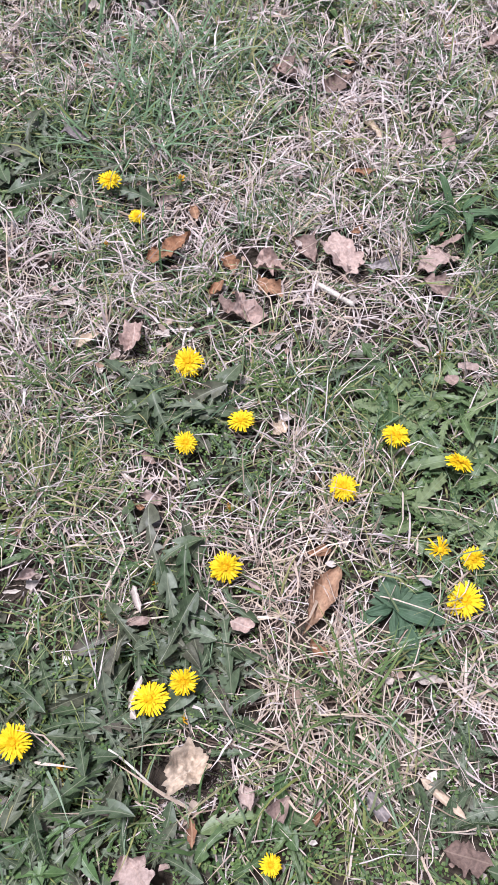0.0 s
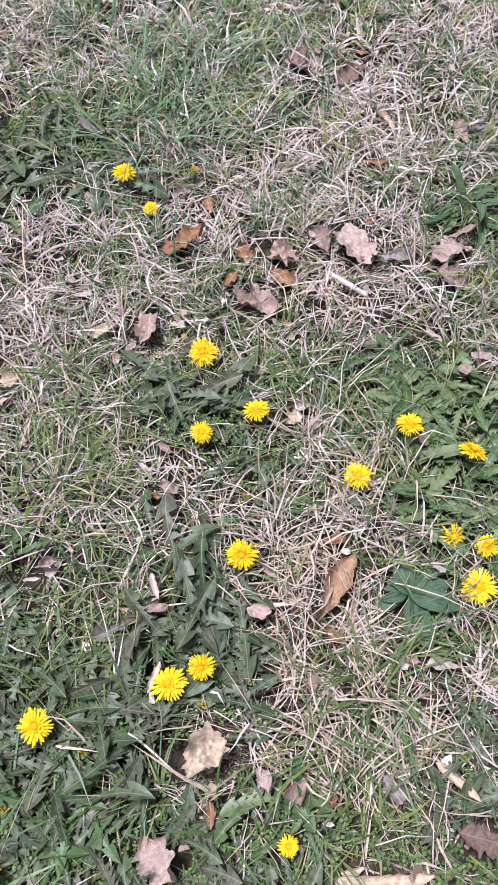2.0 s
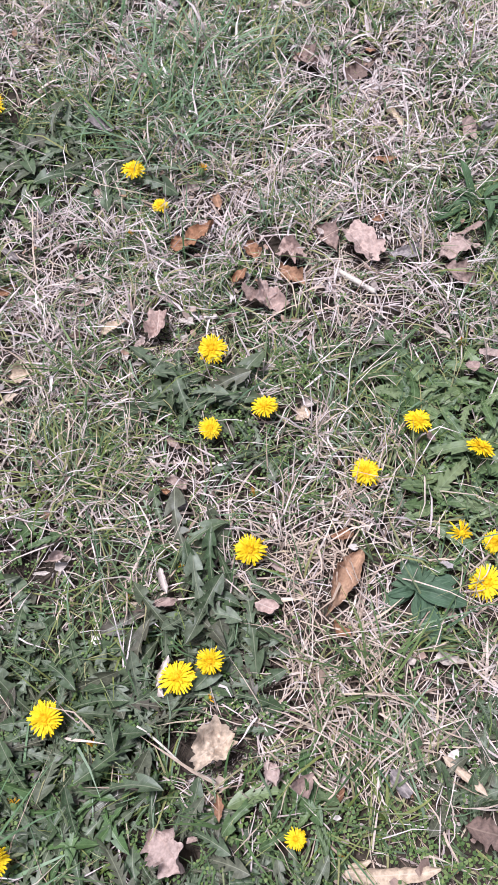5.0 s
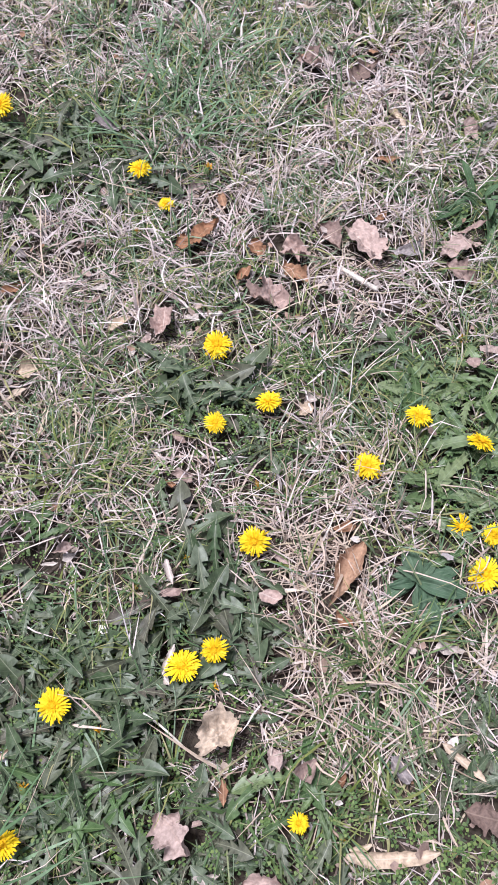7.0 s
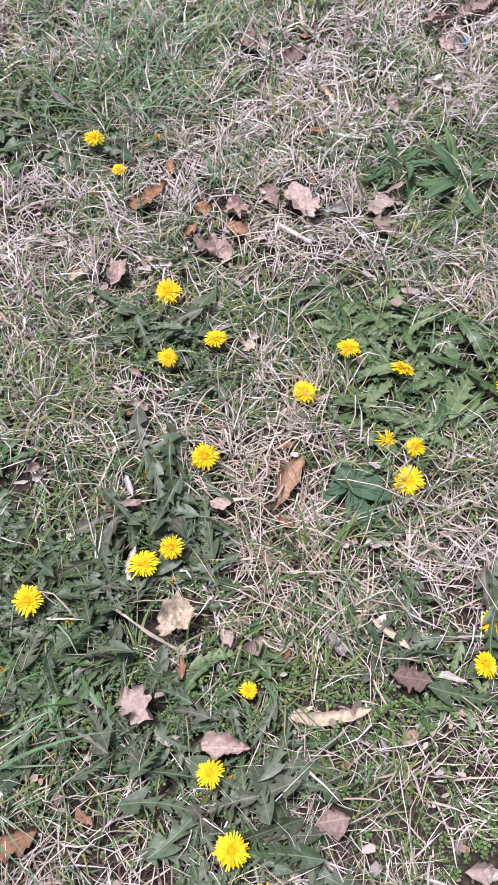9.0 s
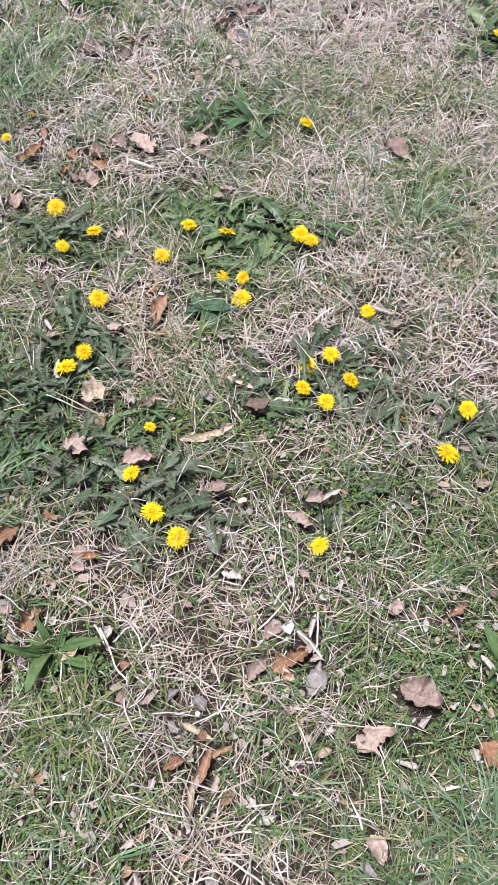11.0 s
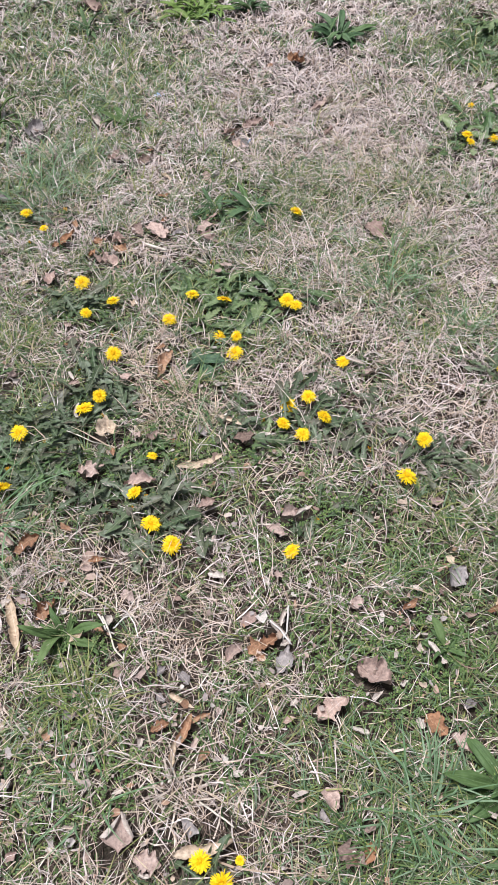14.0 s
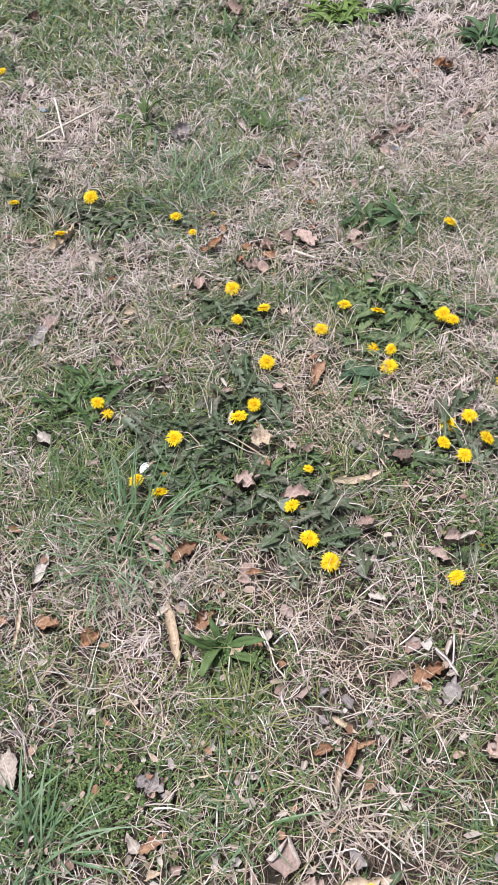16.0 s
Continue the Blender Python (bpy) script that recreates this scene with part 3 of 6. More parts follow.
def dandelion_leaf(kind, lift, droop, seed):
    """A toothed leaf of length 1 along x: a folded midrib, an arched and twisted back, a wavy margin."""
    r = random.Random(seed)
    lobes, deep, wide, end = {"dark": (r.choice((4, 4, 5, 6)), r.uniform(0.16, 0.34), 0.118, 1.1), "broad": (r.choice((2, 3, 3, 4)), r.uniform(0.4, 0.8), 0.13, 1.15),
                              "bright": (r.choice((3, 4, 5)), r.uniform(0.3, 0.6), 0.085, 1.0)}[kind]
    sides = [leaf_edge(r, lobes, deep, wide, end) for _ in range(2)]
    rows = sorted({round(p[0], 3) for e in sides for p in e})
    spine, x, z = [], 0.0, 0.0
    steps = 40
    for i in range(steps + 1):
        e = lift - droop * i / steps
        spine.append((x, z, e))
        x += math.cos(e) / steps
        z += math.sin(e) / steps
    sway, fold, wave = r.uniform(-0.34, 0.34), r.uniform(0.05, 0.45), r.uniform(0.008, 0.026)
    roll, turn = r.uniform(-0.6, 0.6), r.uniform(7, 13)

    def at(s, side):
        s = max(0.0, min(1.0, s))
        q = s * steps
        i = min(steps - 1, int(q))
        f = q - i
        px = spine[i][0] * (1 - f) + spine[i + 1][0] * f
        pz = spine[i][1] * (1 - f) + spine[i + 1][1] * f
        e = spine[i][2]
        up = abs(side) * fold + wave * (math.sin(turn * s + (2.0 if side > 0 else 0.0)) + noise.noise((s * 6, side * 9, seed))) * min(1.0, abs(side) * 12)
        g = roll * s * s
        across, up = side * math.cos(g) - up * math.sin(g), side * math.sin(g) + up * math.cos(g)
        return (px - math.sin(e) * up, across + sway * s * s, pz + math.cos(e) * up)

    def on(edge, s):
        for p, q in zip(edge, edge[1:]):
            if s <= q[0]:
                f = max(0.0, (s - p[0]) / max(1e-6, q[0] - p[0]))
                return p[1] + (q[1] - p[1]) * f, p[2] + (q[2] - p[2]) * f
        return edge[-1][1:]

    verts, faces, uv = [], [], []
    for s in rows:
        (sl, wl), (sr, wr) = on(sides[0], s), on(sides[1], s)
        for se, side in ((sl, wl), ((s + sl) / 2, wl * 0.45), (s, 0.0), ((s + sr) / 2, -wr * 0.45), (sr, -wr)):
            verts.append(at(se, side))
            uv.append((1 + se, side))
    for i in range(len(rows) - 1):
        for j in range(4):
            a = i * 5 + j
            faces.append((a, a + 1, a + 6, a + 5))
    return mesh_of("leaf", verts, faces, [{"dark": M_LEAF_DARK, "broad": M_LEAF_BROAD, "bright": M_LEAF_BRIGHT}[kind]], uv=uv)


LEAF_MESHES = {kind: [dandelion_leaf(kind, radians(l), radians(d), i * 13 + len(kind))
                      for i, (l, d) in enumerate(((28, 45), (38, 70), (20, 30), (46, 90), (32, 50), (15, 25), (52, 85), (30, 62), (40, 60), (24, 50), (30, 20), (42, 40), (36, 85), (18, 40)))]
               for kind in ("dark", "broad", "bright")}


def floret_head(seed, ragged=False, scale=1.0):
    """An open dandelion head 1 across: tiers of narrow square-tipped florets over a low dome."""
    r = random.Random(seed)
    verts, faces, mats = [], [], []
    tiers = [(0.50, 32, 4, 0), (0.46, 30, 14, 0), (0.39, 28, 24, 0), (0.31, 24, 36, 0), (0.22, 18, 50, 1), (0.13, 12, 66, 1)]
    if ragged:
        tiers = [(0.50, 13, 10, 0), (0.42, 13, 28, 0), (0.34, 12, 45, 1), (0.22, 10, 60, 1)]
    for reach, count, rise, which in tiers:
        off = r.uniform(0, 6.28)
        for k in range(count):
            a = off + 2 * math.pi * (k + r.uniform(-0.35, 0.35)) / count
            e = radians(rise + r.uniform(-9, 9) - (14 if ragged else 0))
            length = reach * r.uniform(0.78, 1.1)
            wd = 0.052 * r.uniform(0.8, 1.2)
            roll = r.uniform(-0.5, 0.5)
            d = Vector((math.cos(a), math.sin(a), 0))
            side = Vector((-math.sin(a), math.cos(a), 0)) * math.cos(roll) + Vector((0, 0, math.sin(roll)))
            p = d * 0.03 + Vector((0, 0, 0.02))
            base = len(verts)
            for i, (s, w) in enumerate(((0, 0.5), (0.5, 1.0), (0.88, 1.0), (1.0, 0.62))):
                ee = e - s * radians(12)
                pt = p + (d * math.cos(ee) + Vector((0, 0, math.sin(ee)))) * length * s
                verts += [pt - side * wd * w / 2, pt + side * wd * w / 2]
            for i in range(3):
                faces.append((base + 2 * i, base + 2 * i + 1, base + 2 * i + 3, base + 2 * i + 2))
                mats.append(which)
    # the crowded middle
    base = len(verts)
    verts.append(Vector((0, 0, 0.16)))
    for rad, z in ((0.07, 0.14), (0.12, 0.06)):
        for k in range(10):
            a = 2 * math.pi * k / 10
            verts.append(Vector((rad * math.cos(a), rad * math.sin(a), z + 0.02 * (k % 2))))
    for k in range(10):
        k2 = (k + 1) % 10
        faces.append((base, base + 1 + k, base + 1 + k2))
        faces.append((base + 1 + k, base + 11 + k, base + 11 + k2, base + 1 + k2))
        mats += [1, 1]
    return mesh_of("flower_head", verts, faces, [M_PETAL, M_PETAL_MID], mats, False)


HEADS = [floret_head(s) for s in range(6)]
RAGGED = [floret_head(40 + s, True) for s in range(3)]


def bract_cup():
    """The green cup under a head: a lathe with a row of turned-down bracts."""
    verts, faces = [], []
    ring = [(0.05, -0.30), (0.15, -0.27), (0.19, -0.16), (0.17, -0.02), (0.13, 0.03)]
    n = 10
    for rad, z in ring:
        for k in range(n):
            verts.append((rad * math.cos(2 * math.pi * k / n), rad * math.sin(2 * math.pi * k / n), z))
    for i in range(len(ring) - 1):
        for k in range(n):
            k2 = (k + 1) % n
            faces.append((i * n + k, i * n + k2, (i + 1) * n + k2, (i + 1) * n + k))
    for k in range(n):
        a = 2 * math.pi * k / n
        b = len(verts)
        c, s = math.cos(a), math.sin(a)
        verts += [(0.16 * c - 0.04 * s, 0.16 * s + 0.04 * c, -0.26), (0.16 * c + 0.04 * s, 0.16 * s - 0.04 * c, -0.26), (0.27 * c, 0.27 * s, -0.33)]
        faces.append((b, b + 1, b + 2))
    return mesh_of("calyx", verts, faces, [M_BRACT])


BRACTS = bract_cup()


def withered_tuft(seed):
    r = random.Random(seed)
    verts, faces = [], []
    for k in range(22):
        a, e = r.uniform(0, 6.283), radians(r.uniform(35, 88))
        d = Vector((math.cos(a) * math.cos(e), math.sin(a) * math.cos(e), math.sin(e)))
        side = d.orthogonal().normalized() * 0.05
        b = len(verts)
        L = r.uniform(0.45, 0.8)
        p = Vector((d.x * 0.1, d.y * 0.1, 0.25))
        verts += [p - side, p + side, p + d * L + side * 0.7, p + d * L - side * 0.7]
        faces.append((b, b + 1, b + 2, b + 3))
    return mesh_of("flower_head", verts, faces, [M_WITHERED], None, False)


def bud_cup():
    verts, faces = [], []
    ring = [(0.06, -0.35), (0.26, -0.25), (0.34, -0.02), (0.29, 0.25), (0.17, 0.5)]
    n = 12
    for rad, z in ring:
        for k in range(n):
            q = rad * (1.0 + 0.10 * (k % 2))
            verts.append((q * math.cos(2 * math.pi * k / n), q * math.sin(2 * math.pi * k / n), z))
    for i in range(len(ring) - 1):
        for k in range(n):
            k2 = (k + 1) % n
            faces.append((i * n + k, i * n + k2, (i + 1) * n + k2, (i + 1) * n + k))
    faces.append(tuple(range(n))[::-1])
    faces.append(tuple(range(4 * n, 5 * n)))
    return mesh_of("calyx", verts, faces, [M_BRACT])


WITHERED = [withered_tuft(s) for s in range(3)]
BUD_CUP = bud_cup()


def dandelion(x, y, reach, count, habit):
    r = random.Random(int(x * 3000 + 9000) * 31 + int(y * 3000))
    root = new("dandelion")
    root.location = (x, y, 0.0)
    word = {"dark": "dull green, purple-tinged toothed leaves", "broad": "broad fresh green leaves", "bright": "bright green upright leaves"}[habit]
    tagged(root, "dandelion plant with " + word + " in the lawn", "plant", "dandelions in the lawn")
    patch("plant", x, y, reach * 0.85, reach * 0.85, 0.85)
    turn = r.uniform(0, 360)
    for k in range(int(count * (1.55 if habit == "broad" else 2.8))):
        me = r.choice(LEAF_MESHES[habit])
        ob = part("leaf", me, None, root)
        size = min(0.105, reach) * (r.uniform(0.4, 1.02) if habit == "broad" else r.uniform(0.32, 0.92))
        side = size * r.uniform(0.75, 1.25)
        ob.location = (r.gauss(0, 0.24) * reach, r.gauss(0, 0.24) * reach, 0.008 + 0.014 * r.random())
        ob.rotation_euler = (radians(r.uniform(-34, 34)), radians(r.uniform(-10, 10)), radians(turn + 137.5 * k + r.uniform(-30, 30)))
        ob.scale = (size, side, size * 0.85)
        LEAVES.append((ob, max(v.co.z for v in me.vertices) * size))
    return root


def make_way(x, y, width, z):
    """Turns the dandelion leaves that would hide what lies at x, y."""
    for ob, high in LEAVES:
        fx, fy = ob.parent.location.x + ob.location.x, ob.parent.location.y + ob.location.y
        dx, dy = x - fx, y - fy
        if high < z - 0.026 or dx * dx + dy * dy > (ob.scale.x + 0.02) ** 2:
            continue
        for _ in range(12):
            a = ob.rotation_euler.z
            along, across = dx * math.cos(a) + dy * math.sin(a), abs(-dx * math.sin(a) + dy * math.cos(a))
            if along < -0.01 or along > ob.scale.x + width * 0.6 or across > width * 0.6 + 0.14 * ob.scale.y:
                break
            ob.rotation_euler.z += radians(29)


def flower(plant, x, y, z, width, style="open"):
    r = random.Random(int(x * 4000 + 9000) * 17 + int(y * 4000))
    base = plant.location
    top = Vector((x - base.x, y - base.y, z - 0.004))
    head = part("flower", r.choice(RAGGED if style == "ragged" else HEADS), None, plant,
                "half-open ragged yellow flower" if style == "ragged" else "open yellow flower")
    head.location = top
    head.rotation_euler = (radians(r.uniform(-8, 32)), radians(r.uniform(-20, 20)), r.uniform(0, 6.28))
    head.scale = (width, width, width)
    cup = part("calyx", BRACTS, None, head, "green calyx")
    foot = Vector((top.x * 0.35 + r.uniform(-0.006, 0.006), top.y * 0.35 + r.uniform(-0.006, 0.006), 0.001))
    neck = top - Vector((0, 0, width * 0.27))
    mid = (foot + neck) / 2 + Vector((r.uniform(-1, 1) * 0.004, r.uniform(-1, 1) * 0.004, 0.004))
    pts = [foot, foot.lerp(mid, 0.55) + Vector((0, 0, 0.002)), mid, mid.lerp(neck, 0.6), neck]
    pts = [Vector((p.x, p.y, max(p.z, 0.001))) for p in pts]
    v, f = tube(pts, [0.0021, 0.002, 0.0019, 0.0018, 0.0018], 7)
    part("stem", mesh_of("stem", v, f, [M_STEM]), None, plant, "pale hollow stem")
    CLEAR.append((x, y, width * 0.4, width * 0.4, 0.0))
    BLOOMS.append((x, y, width, z))


def bud(plant, x, y, size):
    r = random.Random(int(x * 4000 + 9000) * 19 + int(y * 4000))
    base = plant.location
    z = 0.022
    ob = part("bud", BUD_CUP, None, plant, "closed green bud with withered orange tip")
    ob.location = (x - base.x, y - base.y, z)
    ob.rotation_euler = (radians(r.uniform(-5, 40)), radians(r.uniform(-30, 30)), r.uniform(0, 6.28))
    ob.scale = (size * 0.75,) * 3
    part("withered_tuft", r.choice(WITHERED), None, ob, "withered orange tuft")
    foot = Vector(((x - base.x) * 0.6, (y - base.y) * 0.6, 0.001))
    neck = Vector((x - base.x, y - base.y, z - size * 0.2))
    v, f = tube([foot, foot.lerp(neck, 0.5) + Vector((0, 0, 0.003)), neck], [0.0018, 0.0017, 0.0016], 6)
    part("stem", mesh_of("stem", v, f, [M_STEM]), None, plant, "pale hollow stem")


# ---- plantains ----
def plantain_leaf(lift, droop, wide, seed):
    """A smooth leaf of length 1 with five sunken ribs."""
    verts, faces, uv = [], [], []
    n, m = 14, 12
    x = z = 0.0
    for i in range(n + 1):
        s = i / n
        e = lift - droop * s
        w = 0.02 + wide * (1 + 0.18 * noise.noise((s * 3.5, seed * 3.1, 1.0))) * math.sin(math.pi * min(1.0, max(0.0, (s - 0.1) / 0.9)) ** 0.9) ** 0.8
        if s >= 1.0:
            w = 0.004
        for j in range(m + 1):
            v = 2 * j / m - 1
            up = abs(v) * w * 0.35 - 0.014 * (1 if j % 2 == 0 else 0) * min(1, 6 * s) + 0.06 * noise.noise((s * 3.5, v * 1.6, seed * 2.7)) * min(1, 3 * s)
            verts.append((x - math.sin(e) * up, v * w, z + math.cos(e) * up))
            uv.append((1 + s, v * 0.14))
        x += math.cos(e) / n
        z += math.sin(e) / n
    for i in range(n):
        for j in range(m):
            a = i * (m + 1) + j
            faces.append((a, a + 1, a + m + 2, a + m + 1))
    return verts, faces, uv


PLANTAIN_SHAPES = [plantain_leaf(radians(l), radians(d), w, i) for i, (l, d, w) in
                   enumerate(((44, 52, 0.115), (58, 75, 0.10), (32, 38, 0.125), (66, 78, 0.095), (50, 70, 0.12), (26, 30, 0.11), (70, 60, 0.085), (40, 80, 0.105)))]
PLANTAIN_FLAT = [plantain_leaf(radians(l), radians(d), w, 20 + i) for i, (l, d, w) in
                 enumerate(((28, 40, 0.19), (36, 55, 0.17), (20, 28, 0.2), (44, 62, 0.16), (24, 44, 0.18)))]
PLANTAIN_MESHES = {tone: [mesh_of("leaf", v, f, [mt], uv=u) for v, f, u in (PLANTAIN_FLAT if tone == "dark" else PLANTAIN_SHAPES)]
                   for tone, mt in M_PLANTAIN.items()}


def plantain(x, y, reach, count, tone):
    r = random.Random(int(x * 3000 + 9000) * 37 + int(y * 3000))
    root = new("plantain")
    root.location = (x, y, 0.0)
    word = {"dark": "dark green", "mid": "mid-green", "grey": "grey-green", "bright": "bright yellow-green"}[tone]
    patch("plant", x, y, reach * 0.85, reach * 0.85, 0.8)
    if tone == "dark":
        CLEAR.append((x, y, reach * 0.42, reach * 0.42, 0.0))
    tagged(root, word + " plantain rosette with ribbed leaves in the lawn", "plant", "plantains in the lawn")
    turn = r.uniform(0, 360)
    bushy = 0.55 if tone == "bright" else 0.08
    for k in range(int(count * {"bright": 3.2, "dark": 1.4}.get(tone, 1.9))):
        ob = part("leaf", r.choice(PLANTAIN_MESHES[tone]), None, root)
        size = reach * (r.uniform(0.4, 0.85) if tone == "bright" else r.uniform(0.42, 1.1))
        ob.location = (r.gauss(0, 0.6) * bushy * reach, r.gauss(0, 0.6) * bushy * reach, 0.004 + 0.012 * r.random())
        ob.rotation_euler = (radians(r.uniform(-32, 32)), radians(r.uniform(-10, 14)), radians(turn + 137.5 * k + r.uniform(-26, 26)))
        ob.scale = (size, size * r.uniform(0.85, 1.15) * (1.0 if tone == "dark" else 0.74), size)


# ---- grass tufts that stand out ----
TUFT_TONES = {
    "blue": (0.0034, M_TUFT_BLUE, "long blue-green blades"),
    "green": (0.0027, M_TUFT_GREEN, "mid-green blades"),
    "yellow": (0.0028, M_TUFT_YELLOW, "yellow-green blades"),
    "dry": (0.0025, M_TUFT_DRY, "dry straw blades"),
}


def blade_meshes(mat):
    """Ten blades of length 1 along x, each with its own rise, droop and curl."""
    made = []
    g = np.random.default_rng(21)
    for k in range(10):
        one = np.zeros(1)
        v, q = ribbons(one, one, one + 0.001, one, one + 1.0, one + 1.0, np.radians(g.uniform(30, 74, 1)), np.radians(g.uniform(35, 110, 1)),
                       g.normal(0, 0.4, 1), 7, 0.5, k)
        mid = v.reshape(-1, 2, 3).mean(1, keepdims=True)
        v = mid + (v.reshape(-1, 2, 3) - mid) * 0.03
        made.append(mesh_fast("blade", v.reshape(-1, 3), q, mat))
    return made


BLADES = {tone: blade_meshes(m) for tone, (_, m, _) in TUFT_TONES.items()}


def grass_tuft(x, y, spread, count, length, tone):
    r = random.Random(int(x * 1000 + 4000) * 13 + int(y * 1000 + 2000))
    wide, _, word = TUFT_TONES[tone]
    root = new("grass_tuft")
    root.location = (x, y, 0)
    tagged(root, "tuft of grass with " + word + " growing in the lawn", "grass", "grass tufts in the lawn")
    for _ in range(int(count * 1.25)):
        dx, dy = r.gauss(0, spread * 0.5), r.gauss(0, spread * 0.5)
        ob = part("blade", r.choice(BLADES[tone]), None, root)
        size = length * r.uniform(0.45, 1.1)
        ob.location = (dx, dy, 0.0)
        ob.rotation_euler = (0, 0, math.atan2(dy, dx) + r.gauss(0, 0.9))
        ob.scale = (size, wide / 0.03 * r.uniform(0.7, 1.25), size * r.uniform(0.8, 1.1))


# fallen leaves: shape, tone, place, length, width, heading
dead_leaf("frag", "pale", -0.212, 1.318, 0.038, 0.027, 11)
dead_leaf("frag", "grey", -0.109, 1.315, 0.034, 0.024, -51)
dead_leaf("frag", "orange", -0.151, 1.247, 0.030, 0.015, 23)
dead_leaf("frag", "dark", -0.366, 1.240, 0.018, 0.013, -39)
dead_leaf("frag", "grey", -0.201, 1.018, 0.052, 0.026, -6)
dead_leaf("frag", "pink", -0.158, 1.140, 0.036, 0.014, -7)
dead_leaf("oak", "orange", -0.071, 0.812, 0.066, 0.039, 24)
dead_leaf("frag", "pink", -0.063, 0.783, 0.022, 0.013, 30)
dead_leaf("frag", "pale", -0.238, 0.792, 0.020, 0.012, 14)
dead_leaf("frag", "grey", -0.314, 0.796, 0.043, 0.026, -23)
dead_leaf("frag", "pink", -0.224, 0.755, 0.024, 0.012, -23)
dead_leaf("frag", "orange", -0.318, 0.736, 0.039, 0.023, 55)
dead_leaf("ovate", "orange", -0.035, 0.878, 0.034, 0.015, -76)
dead_leaf("frag", "pale", -0.049, 0.913, 0.020, 0.010, 9)
dead_leaf("frag", "pink", -0.075, 0.902, 0.030, 0.015, 31)
dead_leaf("oak", "pink", 0.107, 1.153, 0.048, 0.039, -60)
dead_leaf("frag", "pink", 0.182, 1.210, 0.034, 0.028, 40)
dead_leaf("frag", "orange", 0.208, 1.173, 0.029, 0.012, -13)
dead_leaf("ovate", "dark", 0.182, 1.125, 0.066, 0.033, 37)
dead_leaf("frag", "pink", 0.226, 1.079, 0.023, 0.014, 8)
dead_leaf("curl", "tan", 0.226, 1.028, 0.044, 0.020, -55)
dead_leaf("frag", "orange", 0.208, 0.944, 0.038, 0.012, -2)
dead_leaf("frag", "pink", 0.036, 1.086, 0.024, 0.012, 57)
dead_leaf("frag", "orange", 0.186, 0.836, 0.023, 0.016, 32)
dead_leaf("frag", "pale", 0.254, 1.203, 0.030, 0.018, 47)
dead_leaf("maple", "blush", 0.160, 0.792, 0.093, 0.065, -44)
dead_leaf("ovate", "pink", 0.113, 0.805, 0.048, 0.029, -60)
dead_leaf("frag", "grey", 0.221, 0.776, 0.051, 0.023, 13)
dead_leaf("oak", "pink", 0.290, 0.780, 0.066, 0.040, 23)
dead_leaf("frag", "pink", 0.305, 0.803, 0.048, 0.019, 0)
dead_leaf("oak", "pink", 0.283, 0.732, 0.050, 0.028, -33)
dead_leaf("maple", "blush", 0.061, 0.785, 0.066, 0.046, -41)
dead_leaf("oak", "orange", 0.063, 0.744, 0.044, 0.026, -36)
dead_leaf("maple", "blush", 0.031, 0.708, 0.059, 0.047, -58)
dead_leaf("frag", "pink", 0.007, 0.712, 0.040, 0.024, -29)
dead_leaf("ovate", "orange", 0.010, 0.787, 0.035, 0.021, -73)
dead_leaf("frag", "orange", -0.010, 0.743, 0.036, 0.025, 54)
dead_leaf("frag", "grey", 0.364, 0.997, 0.034, 0.020, 36)
dead_leaf("maple", "blush", -0.115, 0.672, 0.065, 0.046, -99)
dead_leaf("frag", "pale", -0.079, 0.679, 0.039, 0.019, -39)
dead_leaf("frag", "pale", -0.082, 0.656, 0.019, 0.009, 25)
dead_leaf("frag", "pink", -0.207, 0.713, 0.033, 0.013, 27)
dead_leaf("frag", "dark", -0.220, 0.663, 0.030, 0.015, 14)
dead_leaf("frag", "grey", -0.228, 0.647, 0.018, 0.011, 14)
dead_leaf("ovate", "tan", -0.169, 0.673, 0.051, 0.018, 47)
dead_leaf("frag", "pale", -0.155, 0.628, 0.016, 0.011, 23)
dead_leaf("frag", "pale", -0.139, 0.617, 0.018, 0.011, 31)
dead_leaf("frag", "pink", -0.136, 0.648, 0.027, 0.014, 20)
dead_leaf("frag", "tan", -0.296, 0.576, 0.045, 0.020, 36)
dead_leaf("ovate", "tan", -0.287, 0.607, 0.028, 0.022, 13)
dead_leaf("frag", "pink", -0.265, 0.522, 0.029, 0.012, -46)
dead_leaf("frag", "pink", -0.252, 0.482, 0.019, 0.016, 36)
dead_leaf("frag", "pink", -0.091, 0.505, 0.031, 0.016, -31)
dead_leaf("frag", "orange", -0.099, 0.444, 0.021, 0.015, -57)
dead_leaf("frag", "pink", -0.083, 0.452, 0.032, 0.022, -29)
dead_leaf("frag", "grey", -0.079, 0.424, 0.018, 0.014, -6)
dead_leaf("frag", "pink", -0.216, 0.361, 0.040, 0.020, 16)
dead_leaf("frag", "pale", -0.235, 0.345, 0.027, 0.008, 3)
dead_leaf("frag", "pink", -0.098, 0.309, 0.033, 0.016, 14)
dead_leaf("curl", "pale", -0.097, 0.333, 0.032, 0.013, -74)
dead_leaf("frag", "pink", -0.021, 0.680, 0.025, 0.020, 37)
dead_leaf("frag", "pale", 0.249, 0.645, 0.033, 0.012, -49)
dead_leaf("frag", "pink", 0.278, 0.591, 0.027, 0.019, -40)
dead_leaf("frag", "pink", 0.299, 0.609, 0.033, 0.013, -8)
dead_leaf("ovate", "pale", 0.076, 0.553, 0.026, 0.016, 19)
dead_leaf("ovate", "tan", 0.067, 0.536, 0.023, 0.019, 22)
dead_leaf("frag", "dark", 0.212, 0.496, 0.016, 0.013, -45)
